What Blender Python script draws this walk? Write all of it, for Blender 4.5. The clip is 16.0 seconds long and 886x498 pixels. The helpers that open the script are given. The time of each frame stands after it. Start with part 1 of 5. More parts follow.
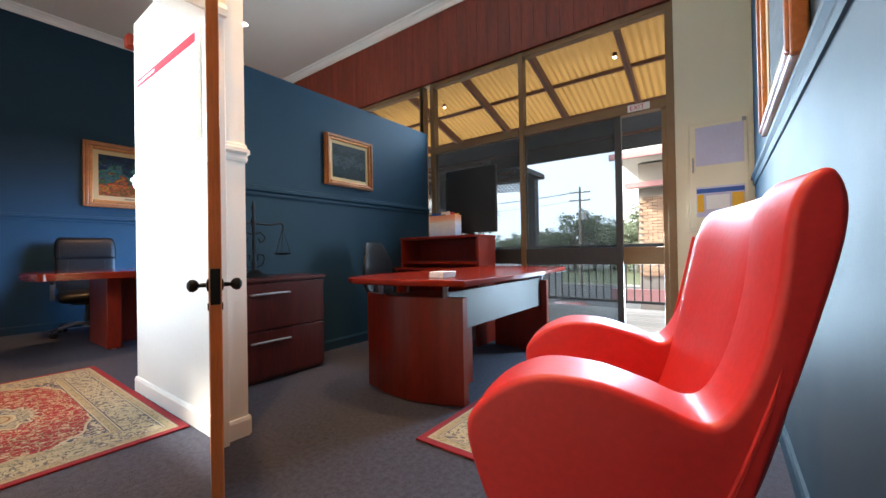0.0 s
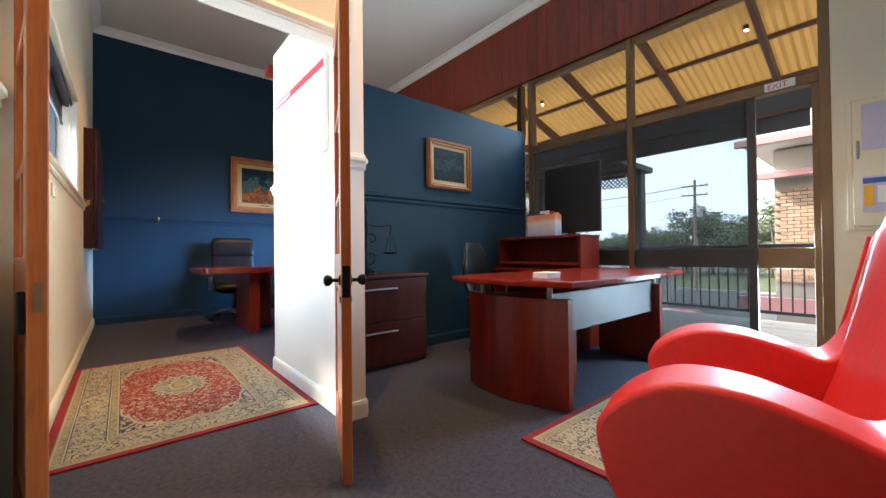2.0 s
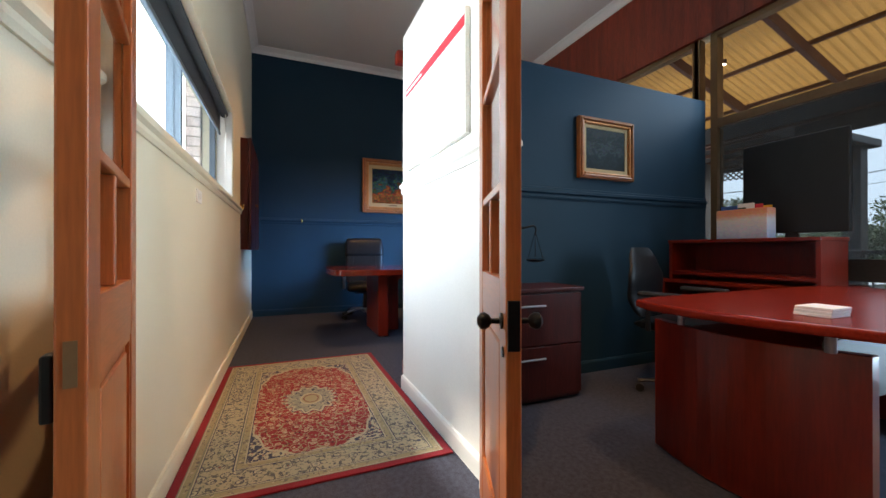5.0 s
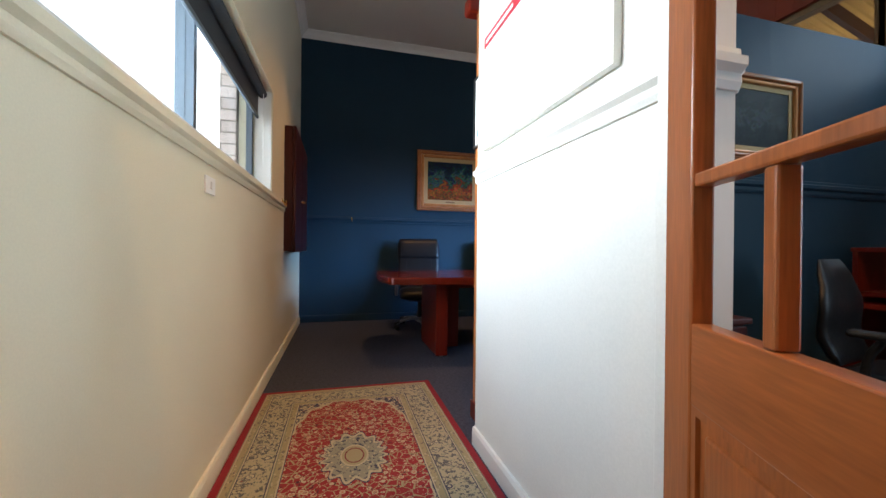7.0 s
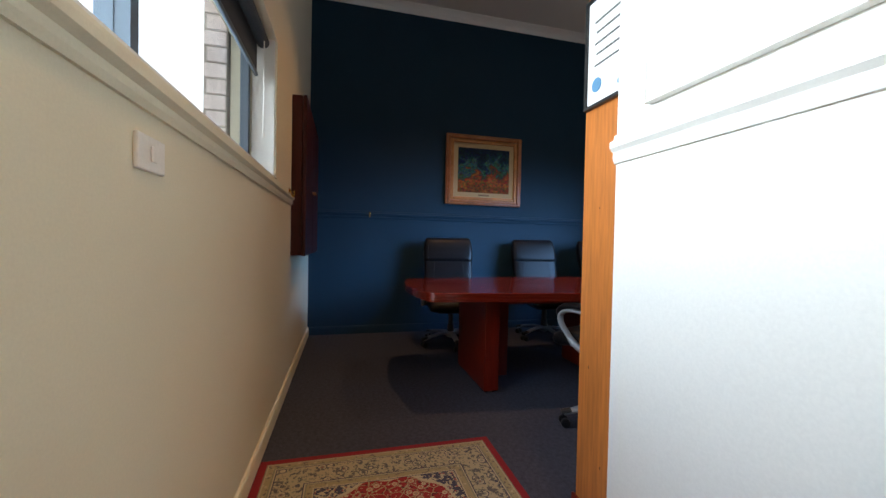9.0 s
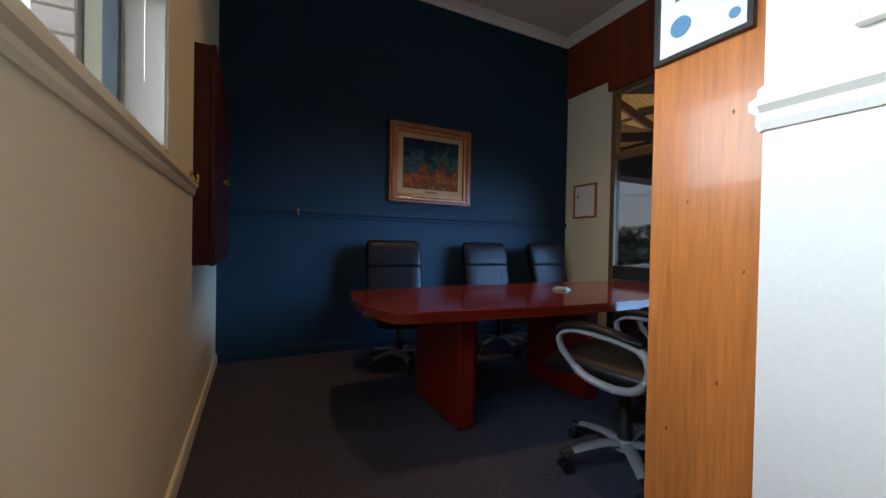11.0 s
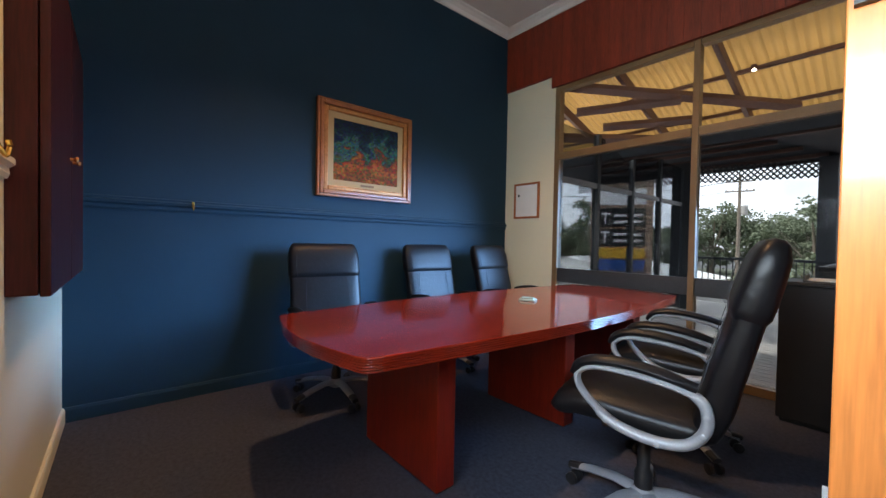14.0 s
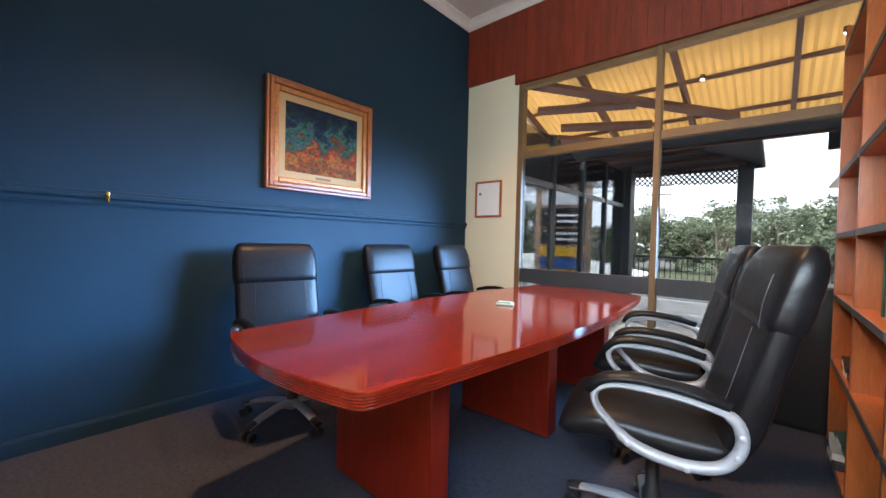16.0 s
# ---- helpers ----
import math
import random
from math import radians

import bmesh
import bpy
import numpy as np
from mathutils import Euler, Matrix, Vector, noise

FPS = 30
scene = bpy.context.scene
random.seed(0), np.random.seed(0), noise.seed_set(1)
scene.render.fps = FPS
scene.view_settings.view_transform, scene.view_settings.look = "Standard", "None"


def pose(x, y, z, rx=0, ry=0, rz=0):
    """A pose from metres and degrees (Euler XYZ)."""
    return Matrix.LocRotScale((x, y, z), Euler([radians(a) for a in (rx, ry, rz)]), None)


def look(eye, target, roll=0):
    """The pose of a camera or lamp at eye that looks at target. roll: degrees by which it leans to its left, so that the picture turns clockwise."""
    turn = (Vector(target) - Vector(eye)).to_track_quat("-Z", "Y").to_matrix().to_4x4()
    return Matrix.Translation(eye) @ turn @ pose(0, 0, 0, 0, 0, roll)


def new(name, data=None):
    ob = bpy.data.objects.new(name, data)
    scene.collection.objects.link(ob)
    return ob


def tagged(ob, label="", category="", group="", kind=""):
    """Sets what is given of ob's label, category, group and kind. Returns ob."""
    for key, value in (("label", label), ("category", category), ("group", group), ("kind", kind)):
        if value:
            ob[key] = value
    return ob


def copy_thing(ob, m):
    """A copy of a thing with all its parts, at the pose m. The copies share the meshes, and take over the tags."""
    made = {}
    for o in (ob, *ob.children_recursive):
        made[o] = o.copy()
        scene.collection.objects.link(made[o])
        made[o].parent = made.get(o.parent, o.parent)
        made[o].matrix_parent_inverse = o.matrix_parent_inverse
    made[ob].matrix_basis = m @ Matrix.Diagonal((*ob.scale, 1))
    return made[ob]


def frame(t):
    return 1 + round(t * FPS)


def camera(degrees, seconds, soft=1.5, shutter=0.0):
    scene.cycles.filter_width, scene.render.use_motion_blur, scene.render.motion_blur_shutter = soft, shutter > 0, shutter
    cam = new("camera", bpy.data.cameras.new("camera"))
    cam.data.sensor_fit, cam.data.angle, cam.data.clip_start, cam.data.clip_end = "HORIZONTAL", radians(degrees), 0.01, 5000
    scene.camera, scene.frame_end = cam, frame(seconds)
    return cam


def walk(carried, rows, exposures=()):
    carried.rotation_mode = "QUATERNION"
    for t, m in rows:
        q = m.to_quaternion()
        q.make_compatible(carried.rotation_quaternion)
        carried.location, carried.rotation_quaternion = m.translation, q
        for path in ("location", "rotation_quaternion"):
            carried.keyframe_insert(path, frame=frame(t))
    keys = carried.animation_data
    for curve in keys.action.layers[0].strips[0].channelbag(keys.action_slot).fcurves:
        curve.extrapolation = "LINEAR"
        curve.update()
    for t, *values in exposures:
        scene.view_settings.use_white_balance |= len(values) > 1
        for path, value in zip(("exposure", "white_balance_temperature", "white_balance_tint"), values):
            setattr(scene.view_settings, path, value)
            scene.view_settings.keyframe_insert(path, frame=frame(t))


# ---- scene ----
cam = camera(98.7, 16.0)
PATH = [
    (0, (0.836, 0.824, 0.877), (-0.35, 2.435, 0.892), -1.0),
    (0.5, (0.839, 0.77, 0.859), (-0.416, 2.327, 0.871), -0.9),
    (1, (0.84, 0.757, 0.857), (-0.51, 2.233, 0.872), -0.9),
    (1.5, (0.834, 0.752, 0.86), (-0.62, 2.125, 0.876), -0.7),
    (2, (0.807, 0.752, 0.879), (-0.724, 2.038, 0.9), -0.6),
    (2.5, (0.769, 0.76, 0.893), (-0.837, 1.952, 0.909), -0.5),
    (3, (0.7, 0.781, 0.895), (-0.958, 1.9, 0.917), -0.4),
    (3.5, (0.603, 0.805, 0.908), (-1.115, 1.829, 0.926), -0.3),
    (4, (0.497, 0.825, 0.915), (-1.272, 1.758, 0.932), -0.3),
    (4.2, (0.446, 0.833, 0.926), (-1.34, 1.734, 0.94), -0.3),
    (6.3, (-0.183, 0.972, 0.989), (-2.092, 1.567, 0.994), 0.5),
    (6.5, (-0.27, 0.965, 0.998), (-2.184, 1.545, 1.004), 0.5),
    (7, (-0.454, 0.97, 1.004), (-2.384, 1.492, 1.001), 0.6),
    (7.5, (-0.686, 0.96, 1.023), (-2.629, 1.437, 1.024), 0.6),
    (8, (-0.906, 0.94, 1.04), (-2.852, 1.402, 1.037), 0.7),
    (8.2, (-1.001, 0.919, 1.059), (-2.947, 1.383, 1.043), 0.9),
    (10.3, (-1.715, 0.777, 1.092), (-3.587, 1.482, 1.074), 1.1),
    (10.5, (-1.799, 0.772, 1.078), (-3.646, 1.539, 1.064), 1.1),
    (11, (-1.902, 0.752, 1.099), (-3.694, 1.64, 1.075), 1.1),
    (11.5, (-2.011, 0.742, 1.098), (-3.74, 1.747, 1.074), 1.0),
    (12, (-2.12, 0.752, 1.122), (-3.809, 1.823, 1.097), 1.0),
    (12.5, (-2.238, 0.753, 1.139), (-3.896, 1.871, 1.113), 1.0),
    (13, (-2.331, 0.747, 1.16), (-3.958, 1.91, 1.124), 1.1),
    (13.5, (-2.443, 0.743, 1.163), (-4.024, 1.966, 1.123), 1.2),
    (14, (-2.53, 0.74, 1.162), (-4.061, 2.025, 1.125), 1.1),
    (14.5, (-2.617, 0.733, 1.16), (-4.083, 2.093, 1.119), 1.3),
    (15, (-2.703, 0.731, 1.164), (-4.117, 2.144, 1.123), 1.3),
    (15.5, (-2.79, 0.727, 1.173), (-4.153, 2.19, 1.126), 1.3),
    (16, (-2.855, 0.738, 1.181), (-4.171, 2.244, 1.136), 1.4),
]

EXPOSURES = [(0, 1.25), (2, 1.1), (4.2, 0.75), (6.5, 0.45), (8, 0.2), (10.5, -0.4), (11.5, -0.45), (12.5, -0.1), (13, 0.2), (14, 1.0), (15, 1.5), (16, 1.8)]
walk(cam, [(t, look(eye, target, roll)) for t, eye, target, roll in PATH], EXPOSURES)

# ---- light ----
world = bpy.data.worlds.new("sky")
scene.world = world
world.use_nodes = True
wn = world.node_tree.nodes
wl = world.node_tree.links
sky = wn.new("ShaderNodeTexSky")
sky.sky_type = "NISHITA"
sky.sun_disc = False
sky.sun_elevation = radians(38)
sky.sun_rotation = radians(-60)
sky.air_density, sky.dust_density = 1.2, 2.0
wn["Background"].inputs["Strength"].default_value = 0.15
# broken white cloud all over the sky
wt, wz, wr, wm = wn.new("ShaderNodeTexCoord"), wn.new("ShaderNodeTexNoise"), wn.new("ShaderNodeValToRGB"), wn.new("ShaderNodeMixRGB")
wz.inputs["Scale"].default_value, wz.inputs["Detail"].default_value = 3.2, 6
wr.color_ramp.elements[0].position, wr.color_ramp.elements[1].position = 0.38, 0.58
wr.color_ramp.elements[0].color = (0.30, 0.30, 0.30, 1)
wl.new(wt.outputs["Generated"], wz.inputs["Vector"])
wl.new(wz.outputs[0], wr.inputs[0])
wl.new(wr.outputs[0], wm.inputs[0])
wl.new(sky.outputs[0], wm.inputs[1])
wm.inputs[2].default_value = (15, 15.4, 16, 1)
wl.new(wm.outputs[0], wn["Background"].inputs["Color"])

sun = new("sun", bpy.data.lights.new("sun", "SUN"))
sun.data.energy, sun.data.angle, sun.data.color = 4.0, radians(3), (1.0, 0.93, 0.82)
sun.matrix_world = look((-20, -14, 19), (0, 0, 0))


def area(name, eye, target, sx, sy, watts, colour, spread=180):
    la = bpy.data.lights.new(name, "AREA")
    la.spread = radians(spread)
    la.shape, la.size, la.size_y, la.energy, la.color = "RECTANGLE", sx, sy, watts, colour
    ob = new(name, la)
    ob.matrix_world = look(eye, target)
    return ob


# sky light entering by the openings
area("hall_window_skylight", (-2.30, 0.245, 1.79), (-2.30, 1.5, 1.79), 2.2, 0.76, 41, (0.78, 0.91, 1.0), 118)
area("hall_window_high_sky", (-2.30, 0.250, 1.90), (-2.30, 1.75, 0.35), 2.2, 0.5, 5, (0.36, 0.60, 1.0), 80)
area("sliding_door_skylight", (0.27, 4.53, 1.08), (0.62, 2, 0.7), 0.34, 1.8, 44, (0.56, 0.78, 1.0))
area("office_window_skylight", (-0.76, 4.515, 2.54), (-0.76, 2.0, 2.54), 2.4, 0.70, 25, (0.62, 0.81, 1.0))
area("meeting_window_skylight", (-3.6, 4.515, 1.45), (-5.8, 2.3, 0.45), 2.4, 1.2, 36, (0.27, 0.54, 1.0), 54)

# recessed downlights
for dx, dy, watts in ((-4.08, 3.265, 48), (-4.08, 1.81, 92), (-0.6, 1.3, 115), (0.28, 2.40, 85)):
    la = bpy.data.lights.new("downlight_beam", "SPOT")
    la.energy, la.color, la.spot_size, la.spot_blend, la.shadow_soft_size = watts, (1.0, 0.56, 0.25), radians(105), 0.6, 0.04
    ob = new("downlight_beam", la)
    ob.matrix_world = look((dx, dy, 3.83), (dx, dy, 0))

# ---- materials ----
def mat(name, base, rough=0.6, metal=0.0, vary=0.15, scale=6.0, fine=60.0, bump=0.15, stretch=(1, 1, 1), second=None, coat=0.0, island=0.0, random_ob=0.0):
    m = bpy.data.materials.new(name)
    m.use_nodes = True
    n, l = m.node_tree.nodes, m.node_tree.links
    b = n["Principled BSDF"]
    tc = n.new("ShaderNodeTexCoord")
    mp = n.new("ShaderNodeMapping")
    mp.inputs["Scale"].default_value = stretch
    l.new(tc.outputs["Object"], mp.inputs["Vector"])
    n1, n2 = n.new("ShaderNodeTexNoise"), n.new("ShaderNodeTexNoise")
    n1.inputs["Scale"].default_value, n1.inputs["Detail"].default_value = scale, 4
    n2.inputs["Scale"].default_value, n2.inputs["Detail"].default_value = fine, 3
    l.new(mp.outputs[0], n1.inputs["Vector"])
    l.new(mp.outputs[0], n2.inputs["Vector"])
    add = n.new("ShaderNodeMath")
    add.operation = "ADD"
    l.new(n1.outputs[0], add.inputs[0])
    l.new(n2.outputs[0], add.inputs[1])
    half = n.new("ShaderNodeMath")
    half.operation = "MULTIPLY"
    half.inputs[1].default_value = 0.5
    l.new(add.outputs[0], half.inputs[0])
    ramp = n.new("ShaderNodeValToRGB")
    second = second or tuple(min(1, c * (1 + vary)) for c in base)
    dark = tuple(c * (1 - vary) for c in base)
    ramp.color_ramp.elements[0].color, ramp.color_ramp.elements[1].color = (*dark, 1), (*second, 1)
    ramp.color_ramp.elements[0].position, ramp.color_ramp.elements[1].position = 0.35, 0.65
    l.new(half.outputs[0], ramp.inputs[0])
    out = ramp.outputs[0]
    if random_ob or island:
        src = n.new("ShaderNodeObjectInfo").outputs["Random"] if random_ob else n.new("ShaderNodeNewGeometry").outputs["Random Per Island"]
        hsv = n.new("ShaderNodeHueSaturation")
        mr = n.new("ShaderNodeMapRange")
        k = random_ob or island
        mr.inputs["To Min"].default_value, mr.inputs["To Max"].default_value = 1 - k, 1 + k
        l.new(src, mr.inputs["Value"])
        l.new(mr.outputs[0], hsv.inputs["Value"])
        l.new(out, hsv.inputs["Color"])
        out = hsv.outputs[0]
    l.new(out, b.inputs["Base Color"])
    rr = n.new("ShaderNodeMapRange")
    rr.inputs["To Min"].default_value, rr.inputs["To Max"].default_value = max(0.02, rough * 0.85), min(1, rough * 1.15)
    l.new(n1.outputs[0], rr.inputs["Value"])
    l.new(rr.outputs[0], b.inputs["Roughness"])
    b.inputs["Metallic"].default_value = metal
    b.inputs["Coat Weight"].default_value = coat
    b.inputs["Coat Roughness"].default_value = 0.08
    if bump:
        bp = n.new("ShaderNodeBump")
        bp.inputs["Strength"].default_value, bp.inputs["Distance"].default_value = bump, 0.004
        l.new(n2.outputs[0], bp.inputs["Height"])
        l.new(bp.outputs[0], b.inputs["Normal"])
    return m


def glass(name, tint, rough=0.0, haze=0.0):
    """A thin pane: clear tinted see-through with a mirror gloss by the viewing angle, and an added pale haze."""
    m = bpy.data.materials.new(name)
    m.use_nodes = True
    n, l = m.node_tree.nodes, m.node_tree.links
    n.remove(n["Principled BSDF"])
    tr, gl, fr, mx = n.new("ShaderNodeBsdfTransparent"), n.new("ShaderNodeBsdfGlossy"), n.new("ShaderNodeLayerWeight"), n.new("ShaderNodeMixShader")
    pw, sc = n.new("ShaderNodeMath"), n.new("ShaderNodeMath")
    tr.inputs[0].default_value = (*tint, 1)
    gl.inputs["Roughness"].default_value = rough
    fr.inputs[0].default_value = 0.5
    pw.operation, sc.operation = "POWER", "MULTIPLY_ADD"
    pw.inputs[1].default_value, sc.inputs[1].default_value, sc.inputs[2].default_value = 4.5, 0.22, 0.001
    l.new(fr.outputs["Facing"], pw.inputs[0])
    l.new(pw.outputs[0], sc.inputs[0])
    l.new(sc.outputs[0], mx.inputs[0])
    l.new(tr.outputs[0], mx.inputs[1])
    l.new(gl.outputs[0], mx.inputs[2])
    out = mx.outputs[0]
    # translucent white mixed in to imitate a hazy veil over the view
    if haze:
        tl, mg = n.new("ShaderNodeBsdfTranslucent"), n.new("ShaderNodeMixShader")
        tl.inputs[0].default_value, mg.inputs[0].default_value = (0.75, 0.76, 0.76, 1), haze
        l.new(out, mg.inputs[1])
        l.new(tl.outputs[0], mg.inputs[2])
        out = mg.outputs[0]
    l.new(out, n["Material Output"].inputs[0])
    return m


def glow(name, colour, strength):
    m = bpy.data.materials.new(name)
    m.use_nodes = True
    b = m.node_tree.nodes["Principled BSDF"]
    b.inputs["Base Color"].default_value = (*colour, 1)
    b.inputs["Emission Color"].default_value = (*colour, 1)
    b.inputs["Emission Strength"].default_value = strength
    return m


def sheet_mat(name, colour):
    """Translucent roofing sheet that lets the daylight glow through."""
    m = bpy.data.materials.new(name)
    m.use_nodes = True
    n, l = m.node_tree.nodes, m.node_tree.links
    b = n["Principled BSDF"]
    tl, mx, ns, rp = n.new("ShaderNodeBsdfTranslucent"), n.new("ShaderNodeMixShader"), n.new("ShaderNodeTexNoise"), n.new("ShaderNodeValToRGB")
    ns.inputs["Scale"].default_value = 1.3
    ns.inputs["Detail"].default_value = 6
    rp.color_ramp.elements[0].color = (*[c * 0.8 for c in colour], 1)
    rp.color_ramp.elements[1].color = (*colour, 1)
    tc = n.new("ShaderNodeTexCoord")
    l.new(tc.outputs["Object"], ns.inputs["Vector"])
    l.new(ns.outputs[0], rp.inputs[0])
    l.new(rp.outputs[0], b.inputs["Base Color"])
    l.new(rp.outputs[0], tl.inputs[0])
    b.inputs["Roughness"].default_value = 0.5
    mx.inputs[0].default_value = 0.20
    l.new(b.outputs[0], mx.inputs[1])
    l.new(tl.outputs[0], mx.inputs[2])
    l.new(mx.outputs[0], n["Material Output"].inputs[0])
    return m


BLUE = mat("navy_paint", (0.013, 0.037, 0.060), 0.55, vary=0.10, scale=2.0, fine=220, bump=0.12)
CREAM = mat("cream_paint", (0.74, 0.69, 0.52), 0.6, vary=0.04, scale=1.5, fine=180, bump=0.06)
WHITE = mat("white_paint", (0.79, 0.78, 0.73), 0.5, vary=0.04, scale=2, fine=150, bump=0.05)
CEIL = mat("ceiling_paint", (0.72, 0.70, 0.64), 0.8, vary=0.03, scale=1.2, fine=120, bump=0.05)
CARPET = mat("carpet", (0.058, 0.062, 0.084), 0.95, vary=0.32, scale=45.0, fine=190, bump=0.8)
CEDAR = mat("red_cedar", (0.20, 0.030, 0.012), 0.45, vary=0.35, scale=3, fine=25, bump=0.15, stretch=(6, 6, 0.5), random_ob=0.10)
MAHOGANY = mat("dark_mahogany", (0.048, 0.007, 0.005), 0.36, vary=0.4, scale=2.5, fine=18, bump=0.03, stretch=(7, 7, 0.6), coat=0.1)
CHERRY = mat("cherry_veneer", (0.165, 0.012, 0.004), 0.30, vary=0.24, scale=2.5, fine=18, bump=0.03, stretch=(7, 7, 0.6), coat=0.05)
CHERRY_T = mat("cherry_tabletop", (0.19, 0.016, 0.006), 0.09, vary=0.28, scale=2.2, fine=18, bump=0.02, stretch=(7, 0.7, 7), coat=0.2)
CHERRY_D = mat("cherry_desktop", (0.17, 0.014, 0.006), 0.24, vary=0.28, scale=2.2, fine=18, bump=0.02, stretch=(7, 0.7, 7), coat=0.0)
DOORWOOD = mat("door_timber", (0.36, 0.105, 0.026), 0.33, vary=0.24, scale=1.8, fine=20, bump=0.05, stretch=(8, 8, 0.6), coat=0.3)
RAILWOOD = mat("door_rail_timber", (0.36, 0.105, 0.026), 0.33, vary=0.24, scale=1.8, fine=20, bump=0.05, stretch=(0.6, 8, 8), coat=0.3)
SHELFWOOD = mat("shelf_timber", (0.40, 0.105, 0.022), 0.38, vary=0.22, scale=2.0, fine=20, bump=0.05, stretch=(7, 0.6, 7), coat=0.15)
PINE = mat("pine_panel", (0.48, 0.155, 0.034), 0.30, vary=0.24, scale=2.0, fine=16, bump=0.04, stretch=(7, 7, 0.45), coat=0.35)
BRONZE = mat("bronze_aluminium", (0.20, 0.120, 0.055), 0.50, metal=0.15, vary=0.1, fine=80, bump=0.02)
LEATHER = mat("black_leather", (0.006, 0.006, 0.007), 0.36, vary=0.3, scale=8, fine=48, bump=0.28)
REDLEATHER = mat("red_leather", (0.62, 0.028, 0.028), 0.44, vary=0.08, scale=5, fine=70, bump=0.10)
SILVER = mat("silver_plastic", (0.29, 0.30, 0.32), 0.42, metal=0.2, vary=0.06, fine=90, bump=0.02)
BLACK = mat("black_plastic", (0.012, 0.012, 0.013), 0.45, vary=0.25, fine=160, bump=0.06)
LEATHER.node_tree.nodes["Principled BSDF"].inputs["Specular IOR Level"].default_value = 0.24
BLUE.node_tree.nodes["Principled BSDF"].inputs["Specular IOR Level"].default_value = 0.16
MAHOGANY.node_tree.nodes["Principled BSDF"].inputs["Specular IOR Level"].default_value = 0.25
CARPET.node_tree.nodes["Principled BSDF"].inputs["Specular IOR Level"].default_value = 0.08
CHERRY_D.node_tree.nodes["Principled BSDF"].inputs["Specular IOR Level"].default_value = 0.06
BRASS = mat("brass", (0.75, 0.48, 0.12), 0.25, metal=0.9, vary=0.1, bump=0.02)
FRAMEWOOD = mat("red_brown_frame", (0.34, 0.115, 0.027), 0.35, vary=0.25, scale=8, fine=60, bump=0.1, stretch=(1, 1, 1), coat=0.2)
GREYPANEL = mat("grey_panel", (0.095, 0.103, 0.100), 0.5, vary=0.05, fine=120, bump=0.03)
GOLD = mat("gilt_frame", (0.42, 0.17, 0.045), 0.35, metal=0.35, vary=0.3, scale=10, fine=70, bump=0.25)
PAPER = mat("paper", (0.78, 0.78, 0.77), 0.7, vary=0.03, fine=90, bump=0.02)
LINEN = mat("linen_mount", (0.47, 0.34, 0.16), 0.8, vary=0.06, fine=400, bump=0.15)
DARKGLASS = glass("tinted_glass", (0.56, 0.58, 0.60))
# office copy of the tinted glass, deepened to tone down the bright sky
FILMGLASS = glass("office_film_glass", (0.44, 0.49, 0.53), haze=0.045)
CLEARGLASS = glass("clear_glass", (0.97, 0.98, 0.98))
DECK = mat("deck_timber", (0.52, 0.50, 0.47), 0.7, vary=0.25, scale=3, fine=40, bump=0.3, stretch=(0.6, 8, 8), random_ob=0.15)
BEAM = mat("brown_beam", (0.150, 0.080, 0.066), 0.6, vary=0.2, fine=60, bump=0.15)
SOFFIT = mat("soffit_lining", (0.075, 0.082, 0.095), 0.7, vary=0.15, fine=40, bump=0.1)
DARKSTEEL = mat("dark_rail", (0.036, 0.040, 0.046), 0.5, vary=0.2, fine=70, bump=0.05)
SHEET = sheet_mat("roof_sheet", (0.47, 0.265, 0.080))


# ---- mesh helpers ----
def bm_box(bm, x0, y0, z0, x1, y1, z1, bev=0.0, seg=2):
    vs = [bm.verts.new(p) for p in ((x0, y0, z0), (x1, y0, z0), (x1, y1, z0), (x0, y1, z0), (x0, y0, z1), (x1, y0, z1), (x1, y1, z1), (x0, y1, z1))]
    fs = [bm.faces.new([vs[i] for i in f]) for f in ((3, 2, 1, 0), (4, 5, 6, 7), (0, 1, 5, 4), (1, 2, 6, 5), (2, 3, 7, 6), (3, 0, 4, 7))]
    if bev:
        es = list({e for f in fs for e in f.edges})
        bmesh.ops.bevel(bm, geom=es, offset=bev, segments=seg, profile=0.5, affect="EDGES")
    return bm


def box(x0, y0, z0, x1, y1, z1, bev=0.0, seg=2):
    return bm_box(bmesh.new(), min(x0, x1), min(y0, y1), min(z0, z1), max(x0, x1), max(y0, y1), max(z0, z1), bev, seg)


def boxes(rows, bev=0.0):
    bm = bmesh.new()
    for r in rows:
        one = box(*r, bev)
        me = bpy.data.meshes.new("tmp")
        one.to_mesh(me)
        one.free()
        bm.from_mesh(me)
        bpy.data.meshes.remove(me)
    return bm


def moved(bm, m):
    bm.transform(m)
    return bm


def joined(*bms):
    bm = bmesh.new()
    for one in bms:
        me = bpy.data.meshes.new("tmp")
        one.to_mesh(me)
        one.free()
        bm.from_mesh(me)
        bpy.data.meshes.remove(me)
    return bm


def smooth_closed(pts, k=6):
    out = []
    n = len(pts)
    for i in range(n):
        p0, p1, p2, p3 = (Vector(pts[(i + j) % n]) for j in (-1, 0, 1, 2))
        for s in range(k):
            t = s / k
            out.append(0.5 * ((2 * p1) + (p2 - p0) * t + (2 * p0 - 5 * p1 + 4 * p2 - p3) * t * t + (3 * p1 - p0 - 3 * p2 + p3) * t ** 3))
    return out


